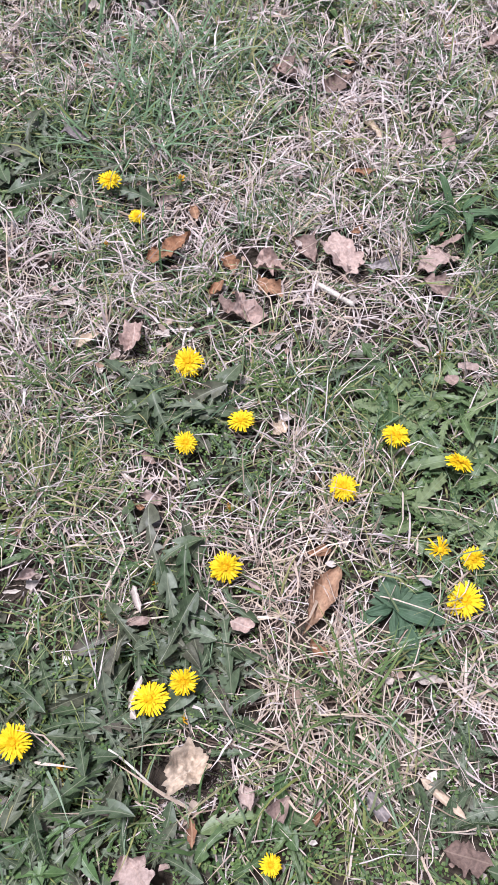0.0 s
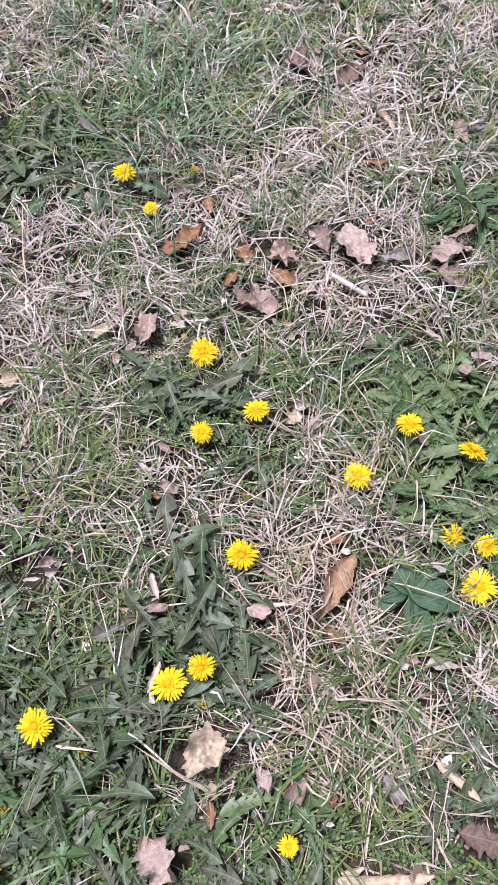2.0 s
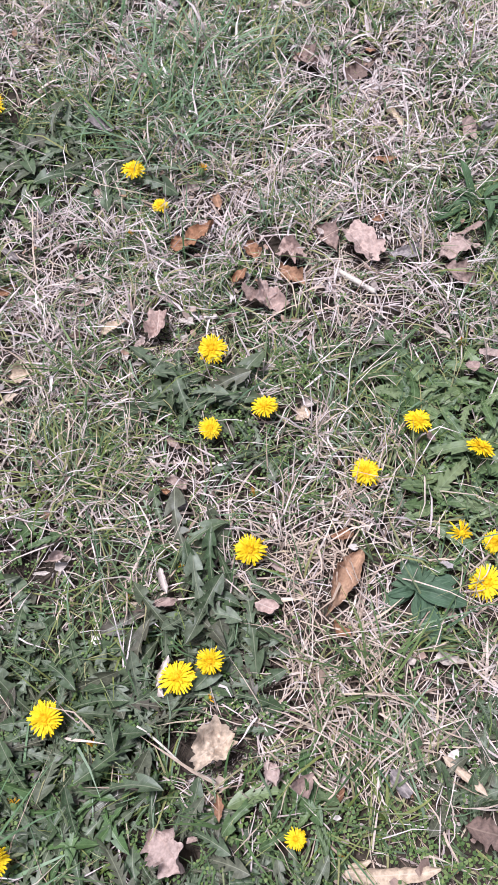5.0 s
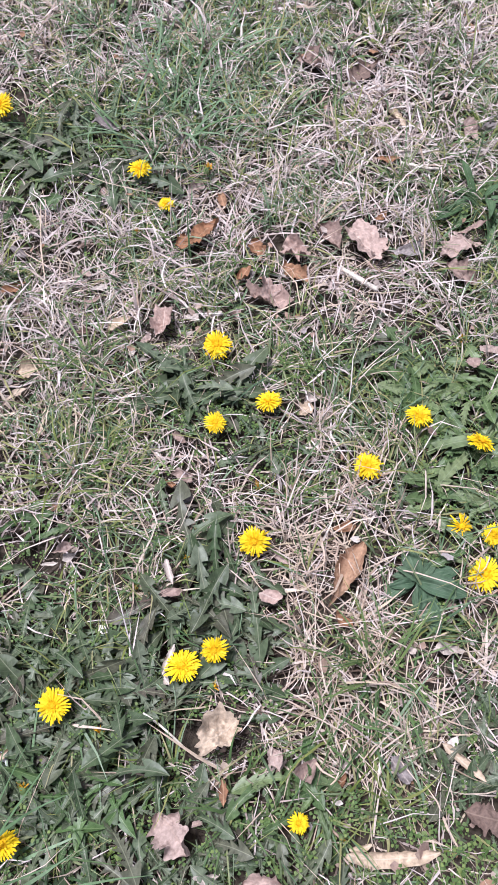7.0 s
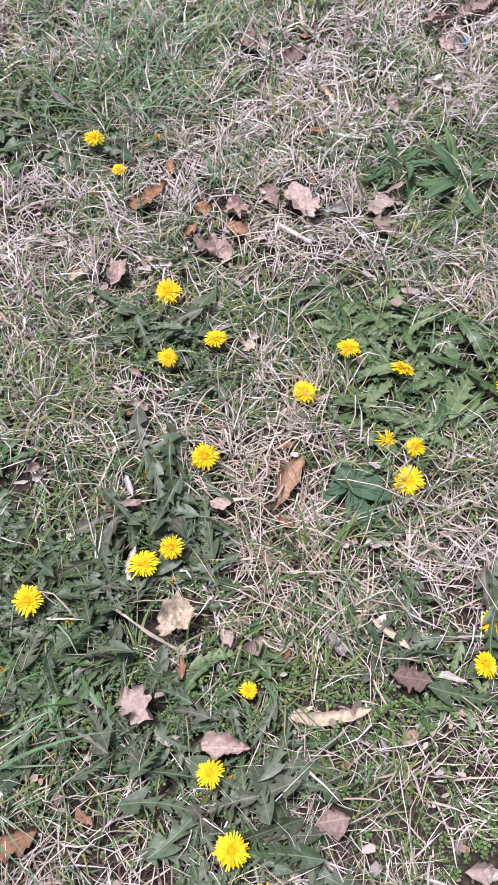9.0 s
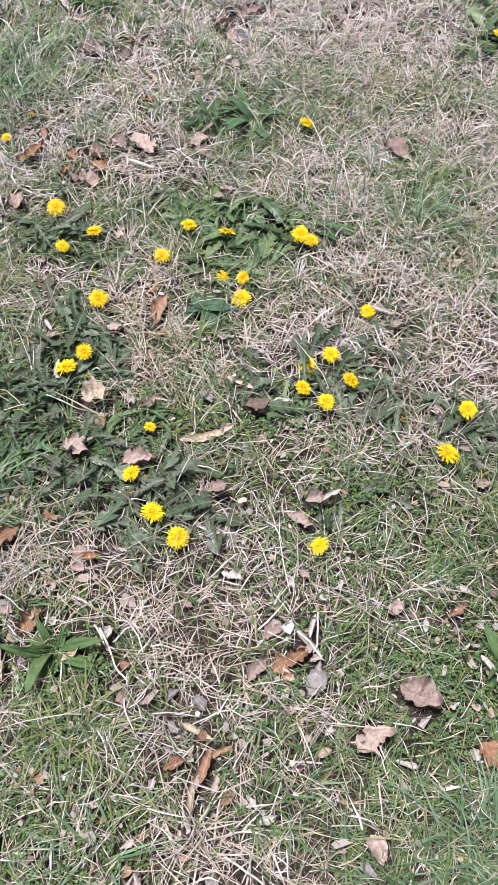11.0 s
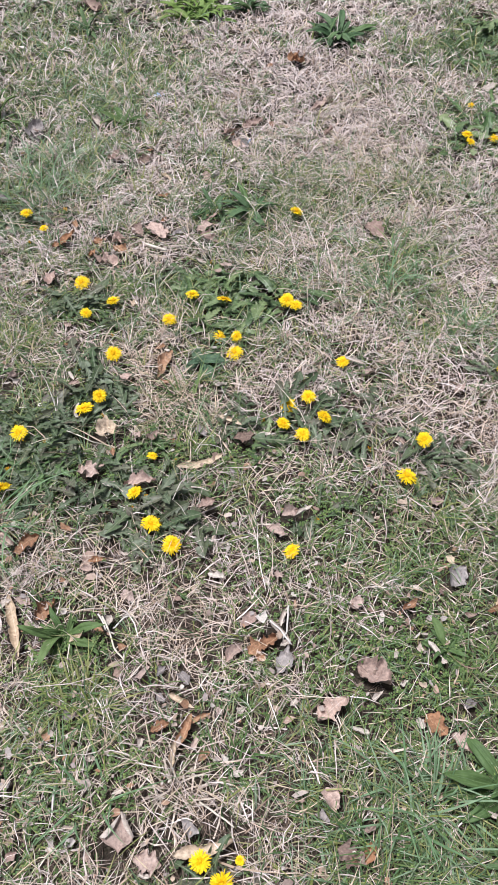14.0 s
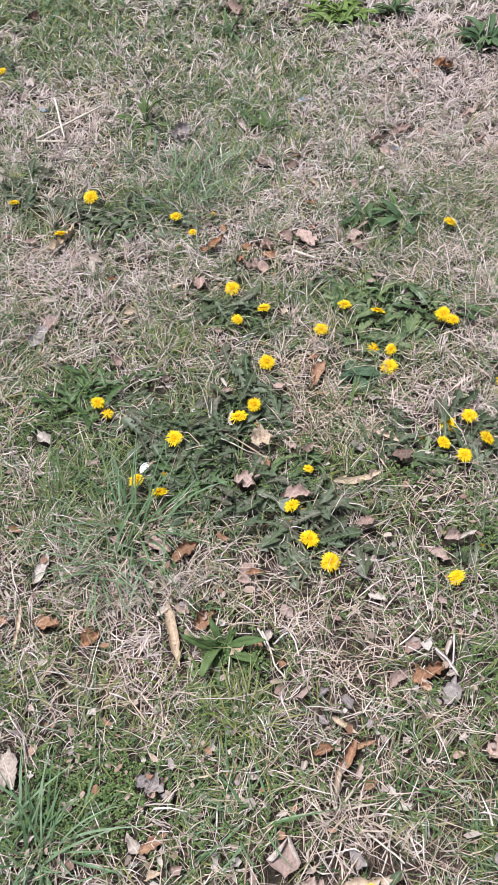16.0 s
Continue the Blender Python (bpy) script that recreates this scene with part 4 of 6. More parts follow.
dead_leaf("frag", "orange", 0.103, 0.382, 0.029, 0.018, 9)
dead_leaf("ovate", "orange", 0.102, 0.328, 0.088, 0.028, -122)
dead_leaf("frag", "orange", 0.091, 0.277, 0.030, 0.015, -46)
dead_leaf("frag", "pink", 0.027, 0.347, 0.026, 0.013, -29)
dead_leaf("frag", "blush", 0.015, 0.301, 0.025, 0.017, -25)
dead_leaf("frag", "grey", 0.212, 0.341, 0.019, 0.009, -36)
dead_leaf("curl", "pale", -0.096, 0.237, 0.034, 0.012, 68)
dead_leaf("frag", "pale", -0.098, 0.216, 0.019, 0.010, -53)
dead_leaf("maple", "tan", -0.042, 0.159, 0.072, 0.047, 34)
dead_leaf("curl", "tan", -0.258, 0.147, 0.030, 0.011, 31)
dead_leaf("ovate", "orange", -0.038, 0.106, 0.028, 0.010, -85)
dead_leaf("oak", "pink", -0.086, 0.071, 0.051, 0.033, -47)
dead_leaf("frag", "pink", -0.063, 0.079, 0.018, 0.009, 18)
dead_leaf("frag", "pale", -0.055, 0.030, 0.027, 0.016, 9)
dead_leaf("frag", "orange", -0.152, 0.233, 0.012, 0.007, 36)
dead_leaf("willow", "tan", 0.125, 0.046, 0.091, 0.018, 0)
dead_leaf("willow", "tan", 0.095, 0.054, 0.023, 0.008, 11)
dead_leaf("curl", "tan", 0.202, 0.128, 0.053, 0.016, -45)
dead_leaf("frag", "grey", 0.139, 0.124, 0.046, 0.016, -55)
dead_leaf("ovate", "pink", 0.013, 0.135, 0.027, 0.016, -74)
dead_leaf("frag", "pink", 0.048, 0.123, 0.029, 0.021, 51)
dead_leaf("frag", "orange", 0.079, 0.112, 0.023, 0.012, 38)
dead_leaf("oak", "dark", 0.217, 0.078, 0.041, 0.027, -19)
dead_leaf("frag", "pale", 0.202, 0.241, 0.039, 0.014, -17)
dead_leaf("frag", "pink", 0.066, 0.193, 0.019, 0.011, -38)
dead_leaf("oak", "blush", 0.002, 0.019, 0.062, 0.026, -6)
dead_leaf("frag", "pale", 0.262, 0.077, 0.034, 0.013, -16)
dead_leaf("curl", "grey", 0.180, 0.009, 0.021, 0.010, -72)
dead_leaf("oak", "pink", 0.443, 1.201, 0.065, 0.039, 20)
dead_leaf("oak", "pink", 0.508, 1.224, 0.058, 0.035, 17)
dead_leaf("frag", "blush", 0.452, 1.129, 0.051, 0.031, -24)
dead_leaf("curl", "pale", 0.415, 1.035, 0.053, 0.024, -25)
dead_leaf("frag", "pink", 0.330, 1.000, 0.054, 0.027, -68)
dead_leaf("frag", "grey", 0.352, 0.995, 0.035, 0.018, -12)
dead_leaf("ovate", "pink", 0.696, 0.654, 0.074, 0.044, -67)
dead_leaf("frag", "orange", -0.067, -0.031, 0.022, 0.018, 28)
dead_leaf("ovate", "pink", 0.114, -0.059, 0.037, 0.029, 6)
dead_leaf("frag", "orange", -0.144, -0.040, 0.038, 0.019, -53)
dead_leaf("ovate", "pink", 0.259, -0.114, 0.031, 0.024, 5)
dead_leaf("curl", "pale", 0.283, -0.117, 0.041, 0.016, 15)
dead_leaf("ovate", "pink", 0.226, -0.140, 0.051, 0.018, -52)
dead_leaf("ovate", "orange", -0.098, -0.121, 0.034, 0.013, -1)
dead_leaf("frag", "pink", -0.120, -0.134, 0.031, 0.019, -44)
dead_leaf("frag", "pink", 0.206, -0.227, 0.029, 0.018, -63)
dead_leaf("oak", "pale", 0.102, -0.205, 0.036, 0.016, -39)
dead_leaf("frag", "pink", 0.028, -0.233, 0.023, 0.020, -48)
dead_leaf("frag", "pale", -0.050, -0.126, 0.022, 0.016, -60)
dead_leaf("frag", "pink", -0.058, -0.205, 0.037, 0.022, -57)
dead_leaf("ovate", "pink", 0.517, 0.193, 0.034, 0.027, 3)
dead_leaf("curl", "pale", 0.497, 0.224, 0.049, 0.012, -37)
dead_leaf("frag", "pink", 0.510, -0.004, 0.029, 0.018, -30)
dead_leaf("ovate", "pink", 0.533, -0.154, 0.034, 0.020, 8)
dead_leaf("curl", "pale", 0.672, -0.180, 0.050, 0.025, -90)
dead_leaf("frag", "pink", 0.703, -0.160, 0.037, 0.013, -38)
dead_leaf("frag", "pink", 0.683, 0.102, 0.040, 0.024, 20)
dead_leaf("ovate", "grey", 0.508, -0.308, 0.059, 0.038, 35)
dead_leaf("frag", "tan", 0.509, -0.273, 0.025, 0.015, -81)
dead_leaf("curl", "tan", 0.570, -0.366, 0.052, 0.026, 34)
dead_leaf("frag", "pale", 0.430, -0.308, 0.027, 0.013, -48)
dead_leaf("frag", "pale", 0.495, -0.208, 0.025, 0.012, 15)
dead_leaf("frag", "pink", 0.501, -0.382, 0.032, 0.013, -32)
dead_leaf("frag", "pale", -0.091, -0.246, 0.035, 0.018, 69)
dead_leaf("frag", "tan", -0.147, -0.267, 0.034, 0.017, 21)
dead_leaf("frag", "orange", -0.110, -0.252, 0.029, 0.017, -43)
dead_leaf("frag", "orange", -0.077, -0.294, 0.023, 0.014, -72)
dead_leaf("frag", "pink", -0.053, -0.350, 0.032, 0.016, 22)
dead_leaf("frag", "grey", -0.022, -0.351, 0.024, 0.017, 19)
dead_leaf("frag", "pink", 0.138, -0.295, 0.042, 0.025, 16)
dead_leaf("ovate", "pink", 0.102, -0.348, 0.042, 0.021, 33)
dead_leaf("oak", "orange", 0.137, -0.351, 0.033, 0.026, 23)
dead_leaf("oak", "orange", 0.161, -0.346, 0.035, 0.025, 20)
dead_leaf("frag", "orange", 0.142, -0.370, 0.018, 0.014, -26)
dead_leaf("curl", "pale", 0.182, -0.331, 0.047, 0.016, -57)
dead_leaf("curl", "pale", 0.196, -0.307, 0.039, 0.012, 59)
dead_leaf("ovate", "grey", 0.174, -0.381, 0.053, 0.026, 52)
dead_leaf("frag", "pale", 0.185, -0.354, 0.027, 0.013, 12)
dead_leaf("frag", "grey", -0.030, -0.397, 0.030, 0.018, -65)
dead_leaf("frag", "grey", 0.011, -0.371, 0.038, 0.019, -61)
dead_leaf("curl", "tan", 0.001, -0.409, 0.047, 0.016, -41)
dead_leaf("frag", "pale", 0.090, -0.446, 0.017, 0.012, 11)
dead_leaf("oak", "orange", -0.038, -0.442, 0.031, 0.015, 2)
dead_leaf("curl", "orange", -0.000, -0.455, 0.053, 0.021, 57)
dead_leaf("curl", "orange", 0.025, -0.441, 0.036, 0.013, 9)
dead_leaf("curl", "tan", -0.024, -0.485, 0.044, 0.015, 72)
dead_leaf("curl", "pink", 0.009, -0.477, 0.028, 0.012, 53)
dead_leaf("ovate", "orange", 0.019, -0.500, 0.023, 0.014, 17)
dead_leaf("frag", "pale", -0.071, -0.458, 0.021, 0.010, 62)
dead_leaf("frag", "pale", -0.148, -0.463, 0.020, 0.016, -37)
dead_leaf("frag", "pale", -0.116, -0.519, 0.025, 0.012, 12)
dead_leaf("frag", "pale", 0.172, -0.454, 0.025, 0.015, 45)
dead_leaf("frag", "blush", 0.158, -0.477, 0.031, 0.022, 5)
dead_leaf("frag", "pale", 0.050, -0.512, 0.021, 0.015, -65)
dead_leaf("frag", "pale", 0.063, -0.536, 0.029, 0.017, 2)
dead_leaf("oak", "pink", -0.086, -0.621, 0.041, 0.035, -25)
dead_leaf("frag", "pale", -0.094, -0.639, 0.019, 0.010, -34)
dead_leaf("willow", "tan", -0.006, -0.626, 0.089, 0.020, 2)
dead_leaf("frag", "grey", -0.021, -0.596, 0.032, 0.019, -58)
dead_leaf("frag", "grey", 0.032, -0.662, 0.014, 0.010, 30)
dead_leaf("frag", "pink", 0.323, -0.316, 0.031, 0.021, 19)
dead_leaf("frag", "orange", 0.408, -0.341, 0.033, 0.023, 17)
dead_leaf("frag", "orange", 0.547, -0.379, 0.036, 0.012, 3)
dead_leaf("curl", "pale", 0.417, -0.427, 0.033, 0.016, -71)
dead_leaf("frag", "pale", 0.423, -0.450, 0.022, 0.015, -52)
dead_leaf("oak", "pink", 0.308, -0.445, 0.062, 0.046, -48)
dead_leaf("frag", "pale", 0.351, -0.465, 0.030, 0.015, 12)
dead_leaf("frag", "pale", 0.304, -0.475, 0.029, 0.014, 25)
dead_leaf("oak", "blush", 0.225, -0.479, 0.050, 0.035, 23)
dead_leaf("frag", "pale", 0.355, -0.531, 0.025, 0.017, -79)
dead_leaf("oak", "orange", 0.376, -0.539, 0.044, 0.031, -65)
dead_leaf("oak", "blush", 0.405, -0.577, 0.044, 0.026, -38)
dead_leaf("frag", "pale", 0.264, -0.522, 0.042, 0.015, -33)
dead_leaf("frag", "blush", 0.192, -0.605, 0.045, 0.032, -66)
dead_leaf("frag", "grey", 0.168, -0.624, 0.026, 0.016, -67)
dead_leaf("oak", "pink", 0.191, -0.683, 0.045, 0.032, -40)
dead_leaf("ovate", "orange", 0.220, -0.683, 0.037, 0.018, 51)
dead_leaf("frag", "pink", 0.228, -0.656, 0.030, 0.015, 15)
dead_leaf("curl", "tan", 0.350, -0.638, 0.027, 0.014, 21)
dead_leaf("frag", "pale", 0.402, -0.683, 0.021, 0.013, -39)
dead_leaf("frag", "grey", 0.441, -0.523, 0.031, 0.022, 26)
dead_leaf("frag", "orange", 0.423, -0.728, 0.030, 0.018, 26)
dead_leaf("frag", "pink", 0.400, -0.721, 0.028, 0.014, -41)
dead_leaf("frag", "pink", 0.152, -0.719, 0.026, 0.018, 1)
dead_leaf("frag", "pale", 0.585, -0.498, 0.047, 0.017, -88)
dead_leaf("frag", "pale", 0.619, -0.404, 0.028, 0.014, -77)
dead_leaf("frag", "grey", 0.469, 1.134, 0.053, 0.032, 27)
dead_leaf("frag", "orange", 0.742, 1.588, 0.069, 0.041, 47)
dead_leaf("curl", "pale", 1.116, 0.841, 0.054, 0.027, -50)
dead_leaf("frag", "pale", 1.127, 0.783, 0.043, 0.035, -89)
dead_leaf("frag", "pale", 1.232, 1.272, 0.050, 0.025, 19)
dead_leaf("frag", "pale", 1.269, 1.245, 0.071, 0.035, 28)
dead_leaf("frag", "pale", 1.444, 1.441, 0.066, 0.033, 21)
dead_leaf("frag", "grey", 1.405, 1.302, 0.053, 0.032, -68)
dead_leaf("frag", "pink", 0.733, 1.279, 0.083, 0.042, 37)
dead_leaf("frag", "pink", 0.717, 1.128, 0.046, 0.028, 17)
dead_leaf("ovate", "pink", -0.468, 0.603, 0.055, 0.038, 45)
dead_leaf("frag", "grey", -0.499, 0.561, 0.060, 0.036, 31)
dead_leaf("frag", "pale", -0.469, 0.687, 0.051, 0.015, -2)
dead_leaf("frag", "pale", -0.419, 0.618, 0.032, 0.019, 9)
dead_leaf("ovate", "pink", -0.319, 0.447, 0.031, 0.025, 53)
dead_leaf("frag", "pale", -0.334, 0.589, 0.039, 0.020, 31)
dead_leaf("frag", "pale", -0.477, 0.257, 0.059, 0.035, -44)
dead_leaf("frag", "pale", -0.479, 0.167, 0.029, 0.017, 18)
dead_leaf("oak", "blush", -0.263, -0.034, 0.061, 0.031, -42)
dead_leaf("frag", "pale", -0.252, -0.054, 0.027, 0.016, 40)
dead_leaf("oak", "orange", -0.218, -0.057, 0.053, 0.032, 16)
dead_leaf("frag", "pink", -0.378, 0.174, 0.040, 0.016, 1)
dead_leaf("curl", "pale", -0.476, -0.048, 0.067, 0.027, 64)
dead_leaf("curl", "tan", -0.510, -0.162, 0.083, 0.013, 82)
dead_leaf("oak", "orange", -0.461, -0.162, 0.048, 0.029, -19)
dead_leaf("oak", "orange", -0.386, -0.202, 0.044, 0.031, 24)
dead_leaf("frag", "orange", -0.365, -0.216, 0.035, 0.012, 14)
dead_leaf("frag", "orange", -0.536, -0.143, 0.027, 0.019, -47)
dead_leaf("curl", "tan", -0.248, -0.215, 0.125, 0.025, -83)
dead_leaf("frag", "pale", -0.262, -0.169, 0.028, 0.014, 28)
dead_leaf("frag", "pink", -0.231, -0.168, 0.034, 0.021, -39)
dead_leaf("oak", "orange", -0.195, -0.196, 0.045, 0.031, 31)
dead_leaf("frag", "pink", -0.338, -0.012, 0.042, 0.021, -63)
dead_leaf("frag", "orange", -0.523, 0.040, 0.030, 0.015, -19)
dead_leaf("maple", "pale", -0.518, -0.393, 0.081, 0.053, -70)
dead_leaf("oak", "grey", -0.302, -0.449, 0.046, 0.032, -33)
dead_leaf("frag", "grey", -0.277, -0.470, 0.032, 0.016, -23)
dead_leaf("frag", "orange", -0.210, -0.414, 0.023, 0.016, -62)
dead_leaf("ovate", "grey", -0.172, -0.390, 0.023, 0.019, 17)
dead_leaf("frag", "pale", -0.333, -0.525, 0.033, 0.020, -61)
dead_leaf("ovate", "orange", -0.303, -0.530, 0.050, 0.017, 23)
dead_leaf("frag", "grey", -0.333, -0.553, 0.023, 0.016, -30)
dead_leaf("frag", "tan", -0.304, -0.571, 0.034, 0.014, 14)
dead_leaf("frag", "pink", -0.272, -0.570, 0.025, 0.015, 14)
dead_leaf("frag", "pale", -0.482, -0.499, 0.029, 0.020, 15)
dead_leaf("curl", "tan", -0.444, 0.923, 0.143, 0.036, 67)
dead_leaf("frag", "pale", -0.558, 1.787, 0.067, 0.040, -75)
dead_leaf("frag", "pale", -0.572, 1.679, 0.064, 0.038, -74)
dead_leaf("frag", "pale", -0.525, 1.664, 0.044, 0.022, 38)
dead_leaf("frag", "pale", -0.221, 1.585, 0.055, 0.028, -62)
dead_leaf("frag", "pale", -0.199, 1.313, 0.049, 0.024, -51)
dead_leaf("ovate", "grey", -0.099, 1.345, 0.087, 0.052, -79)
dead_leaf("frag", "pink", -0.584, 0.954, 0.043, 0.026, 21)
dead_leaf("frag", "pink", -0.520, 0.923, 0.054, 0.032, -72)
dead_leaf("curl", "pale", 0.079, 1.351, 0.087, 0.030, -72)
dead_leaf("frag", "orange", 0.751, 1.559, 0.113, 0.057, -79)
dead_leaf("frag", "pink", 0.532, 1.235, 0.068, 0.041, 50)
dead_leaf("frag", "orange", 0.449, 1.187, 0.040, 0.024, 23)
dead_leaf("frag", "pale", 0.426, 1.034, 0.052, 0.021, -43)
dead_leaf("frag", "pink", 0.607, 1.082, 0.036, 0.018, 14)
dead_leaf("frag", "pale", -0.366, 0.823, 0.061, 0.024, -42)
dead_leaf("frag", "pink", -0.228, 0.805, 0.027, 0.016, 29)
dead_leaf("frag", "pale", -0.201, 0.731, 0.027, 0.013, 16)
dead_leaf("frag", "pink", 0.153, 2.137, 0.111, 0.044, -50)
dead_leaf("frag", "dark", -0.571, 2.275, 0.093, 0.065, -67)

# dandelion plants: place, reach, number of leaves, habit
plant_1 = dandelion(-0.053, 0.313, 0.111, 20, "dark")
plant_2 = dandelion(-0.066, 0.567, 0.118, 18, "dark")
plant_3 = dandelion(0.202, 0.545, 0.070, 24, "broad")
plant_4 = dandelion(0.263, 0.477, 0.067, 21, "broad")
plant_5 = dandelion(0.257, 0.363, 0.078, 8, "broad")
plant_6 = dandelion(-0.075, 0.224, 0.085, 14, "dark")
plant_7 = dandelion(-0.217, 0.167, 0.098, 18, "dark")
plant_8 = dandelion(-0.132, 0.187, 0.090, 13, "dark")
plant_9 = dandelion(-0.179, 0.091, 0.097, 18, "dark")
plant_10 = dandelion(-0.076, 0.073, 0.067, 14, "dark")
plant_11 = dandelion(0.032, 0.102, 0.066, 13, "broad")
plant_12 = dandelion(-0.248, 0.400, 0.057, 8, "broad")
plant_13 = dandelion(-0.193, 0.942, 0.096, 8, "dark")
plant_14 = dandelion(-0.319, 0.993, 0.076, 7, "broad")
plant_15 = dandelion(0.228, 0.168, 0.053, 9, "dark")
plant_16 = dandelion(0.207, 0.098, 0.068, 14, "dark")
plant_17 = dandelion(-0.248, 0.268, 0.087, 12, "dark")
plant_18 = dandelion(-0.006, 0.219, 0.067, 7, "dark")
plant_19 = dandelion(0.142, 0.626, 0.066, 7, "dark")
plant_20 = dandelion(0.014, 0.493, 0.062, 7, "dark")
plant_21 = dandelion(0.030, -0.046, 0.146, 22, "dark")
plant_22 = dandelion(0.347, 0.115, 0.137, 16, "dark")
plant_23 = dandelion(0.445, 0.055, 0.102, 9, "dark")
plant_24 = dandelion(0.558, -0.053, 0.104, 14, "dark")
plant_25 = dandelion(0.796, 0.121, 0.095, 10, "dark")
plant_26 = dandelion(1.126, 0.993, 0.136, 14, "broad")
plant_27 = dandelion(1.454, 1.594, 0.170, 14, "broad")
plant_28 = dandelion(0.410, 0.466, 0.104, 14, "broad")
plant_29 = dandelion(0.004, -0.673, 0.070, 12, "dark")
plant_30 = dandelion(0.388, -0.121, 0.073, 7, "dark")
plant_31 = dandelion(0.291, -0.123, 0.062, 5, "dark")
plant_32 = dandelion(-0.377, 0.352, 0.138, 24, "bright")
plant_33 = dandelion(-0.196, 0.208, 0.125, 16, "dark")
plant_34 = dandelion(-0.178, 0.104, 0.088, 12, "bright")
plant_35 = dandelion(-0.368, 1.014, 0.135, 14, "dark")
plant_36 = dandelion(-0.552, 1.119, 0.123, 10, "dark")
plant_37 = dandelion(-0.210, 1.017, 0.120, 6, "dark")
plant_38 = dandelion(-0.653, 1.913, 0.113, 8, "dark")
plant_39 = dandelion(-0.285, 0.145, 0.078, 9, "dark")
plant_40 = dandelion(0.276, 0.529, 0.098, 12, "broad")
plant_41 = dandelion(0.430, -0.777, 0.046, 5, "dark")
plant_42 = dandelion(0.533, 0.795, 0.058, 6, "dark")
plant_43 = dandelion(0.473, 0.235, 0.060, 5, "dark")
plant_44 = dandelion(0.168, 0.596, 0.061, 7, "broad")
plant_45 = dandelion(0.299, 0.562, 0.064, 14, "broad")
plant_46 = dandelion(0.028, 0.004, 0.073, 12, "dark")
plant_47 = dandelion(0.267, 0.069, 0.065, 10, "broad")
plant_48 = dandelion(-0.085, 0.025, 0.068, 10, "dark")
plant_49 = dandelion(0.215, 0.420, 0.057, 8, "broad")
plant_50 = dandelion(0.167, 0.433, 0.050, 6, "dark")
plant_51 = dandelion(-0.023, 0.268, 0.062, 9, "dark")
plant_52 = dandelion(-0.256, 0.113, 0.063, 9, "dark")
plant_53 = dandelion(-0.032, 0.043, 0.055, 9, "dark")
plant_54 = dandelion(1.401, 1.600, 0.160, 10, "broad")
plant_55 = dandelion(1.285, 1.440, 0.130, 9, "bright")
plant_56 = dandelion(1.372, 1.370, 0.130, 8, "broad")
plant_57 = dandelion(1.105, 1.075, 0.110, 9, "bright")
plant_58 = dandelion(1.040, 0.935, 0.095, 9, "broad")
plant_59 = dandelion(1.228, 1.105, 0.130, 9, "bright")
plant_60 = dandelion(1.150, 0.890, 0.100, 9, "broad")
plant_61 = dandelion(-0.265, 0.990, 0.110, 9, "dark")
plant_62 = dandelion(-0.425, 1.060, 0.110, 9, "dark")
plant_63 = dandelion(-0.320, 0.890, 0.080, 8, "broad")
plant_64 = dandelion(-0.545, 1.190, 0.110, 8, "dark")
plant_65 = dandelion(0.006, -0.110, 0.085, 9, "dark")

# open flower heads: plant, place, height, width
flower(plant_13, -0.151, 0.916, 0.051, 0.0318)
flower(plant_13, -0.114, 0.864, 0.035, 0.0221)
flower(plant_2, -0.043, 0.627, 0.036, 0.0358)
flower(plant_2, 0.020, 0.541, 0.040, 0.0329)
flower(plant_2, -0.045, 0.514, 0.040, 0.0271)
flower(plant_3, 0.200, 0.514, 0.042, 0.0323)
flower(plant_4, 0.267, 0.475, 0.045, 0.0329)
flower(plant_3, 0.135, 0.454, 0.033, 0.0331)
flower(plant_1, -0.001, 0.360, 0.049, 0.0343)
flower(plant_5, 0.235, 0.379, 0.025, 0.0321, "ragged")
flower(plant_5, 0.269, 0.366, 0.030, 0.0254)
flower(plant_5, 0.255, 0.322, 0.024, 0.0375)
flower(plant_6, -0.080, 0.228, 0.040, 0.0378)
flower(plant_6, -0.045, 0.242, 0.053, 0.0293)
flower(plant_7, -0.212, 0.191, 0.045, 0.0347)
flower(plant_11, 0.035, 0.077, 0.035, 0.0207)
flower(plant_9, -0.250, 0.063, 0.048, 0.0322)
flower(plant_21, -0.011, -0.006, 0.043, 0.0301)
flower(plant_21, 0.008, -0.080, 0.040, 0.0353)
flower(plant_21, 0.037, -0.127, 0.030, 0.0349)
flower(plant_31, 0.240, -0.195, 0.036, 0.0306)
flower(plant_22, 0.324, 0.132, 0.040, 0.0340)
flower(plant_22, 0.301, 0.086, 0.045, 0.0299)
flower(plant_22, 0.330, 0.049, 0.045, 0.0307)
flower(plant_22, 0.385, 0.082, 0.045, 0.0334)
flower(plant_22, 0.369, 0.142, 0.045, 0.0296)
flower(plant_24, 0.496, -0.089, 0.034, 0.0392)
flower(plant_24, 0.550, -0.031, 0.058, 0.0323)
flower(plant_43, 0.472, 0.233, 0.031, 0.0299)
flower(plant_25, 0.786, 0.114, 0.045, 0.0351, "ragged")
flower(plant_28, 0.404, 0.437, 0.045, 0.0342)
flower(plant_28, 0.421, 0.421, 0.040, 0.0316)
flower(plant_42, 0.519, 0.763, 0.040, 0.0341)
flower(plant_26, 1.077, 0.983, 0.043, 0.0314)
flower(plant_26, 1.074, 0.950, 0.040, 0.0280)
flower(plant_26, 1.155, 1.133, 0.040, 0.0230, "ragged")
flower(plant_26, 1.144, 0.950, 0.040, 0.0282, "ragged")
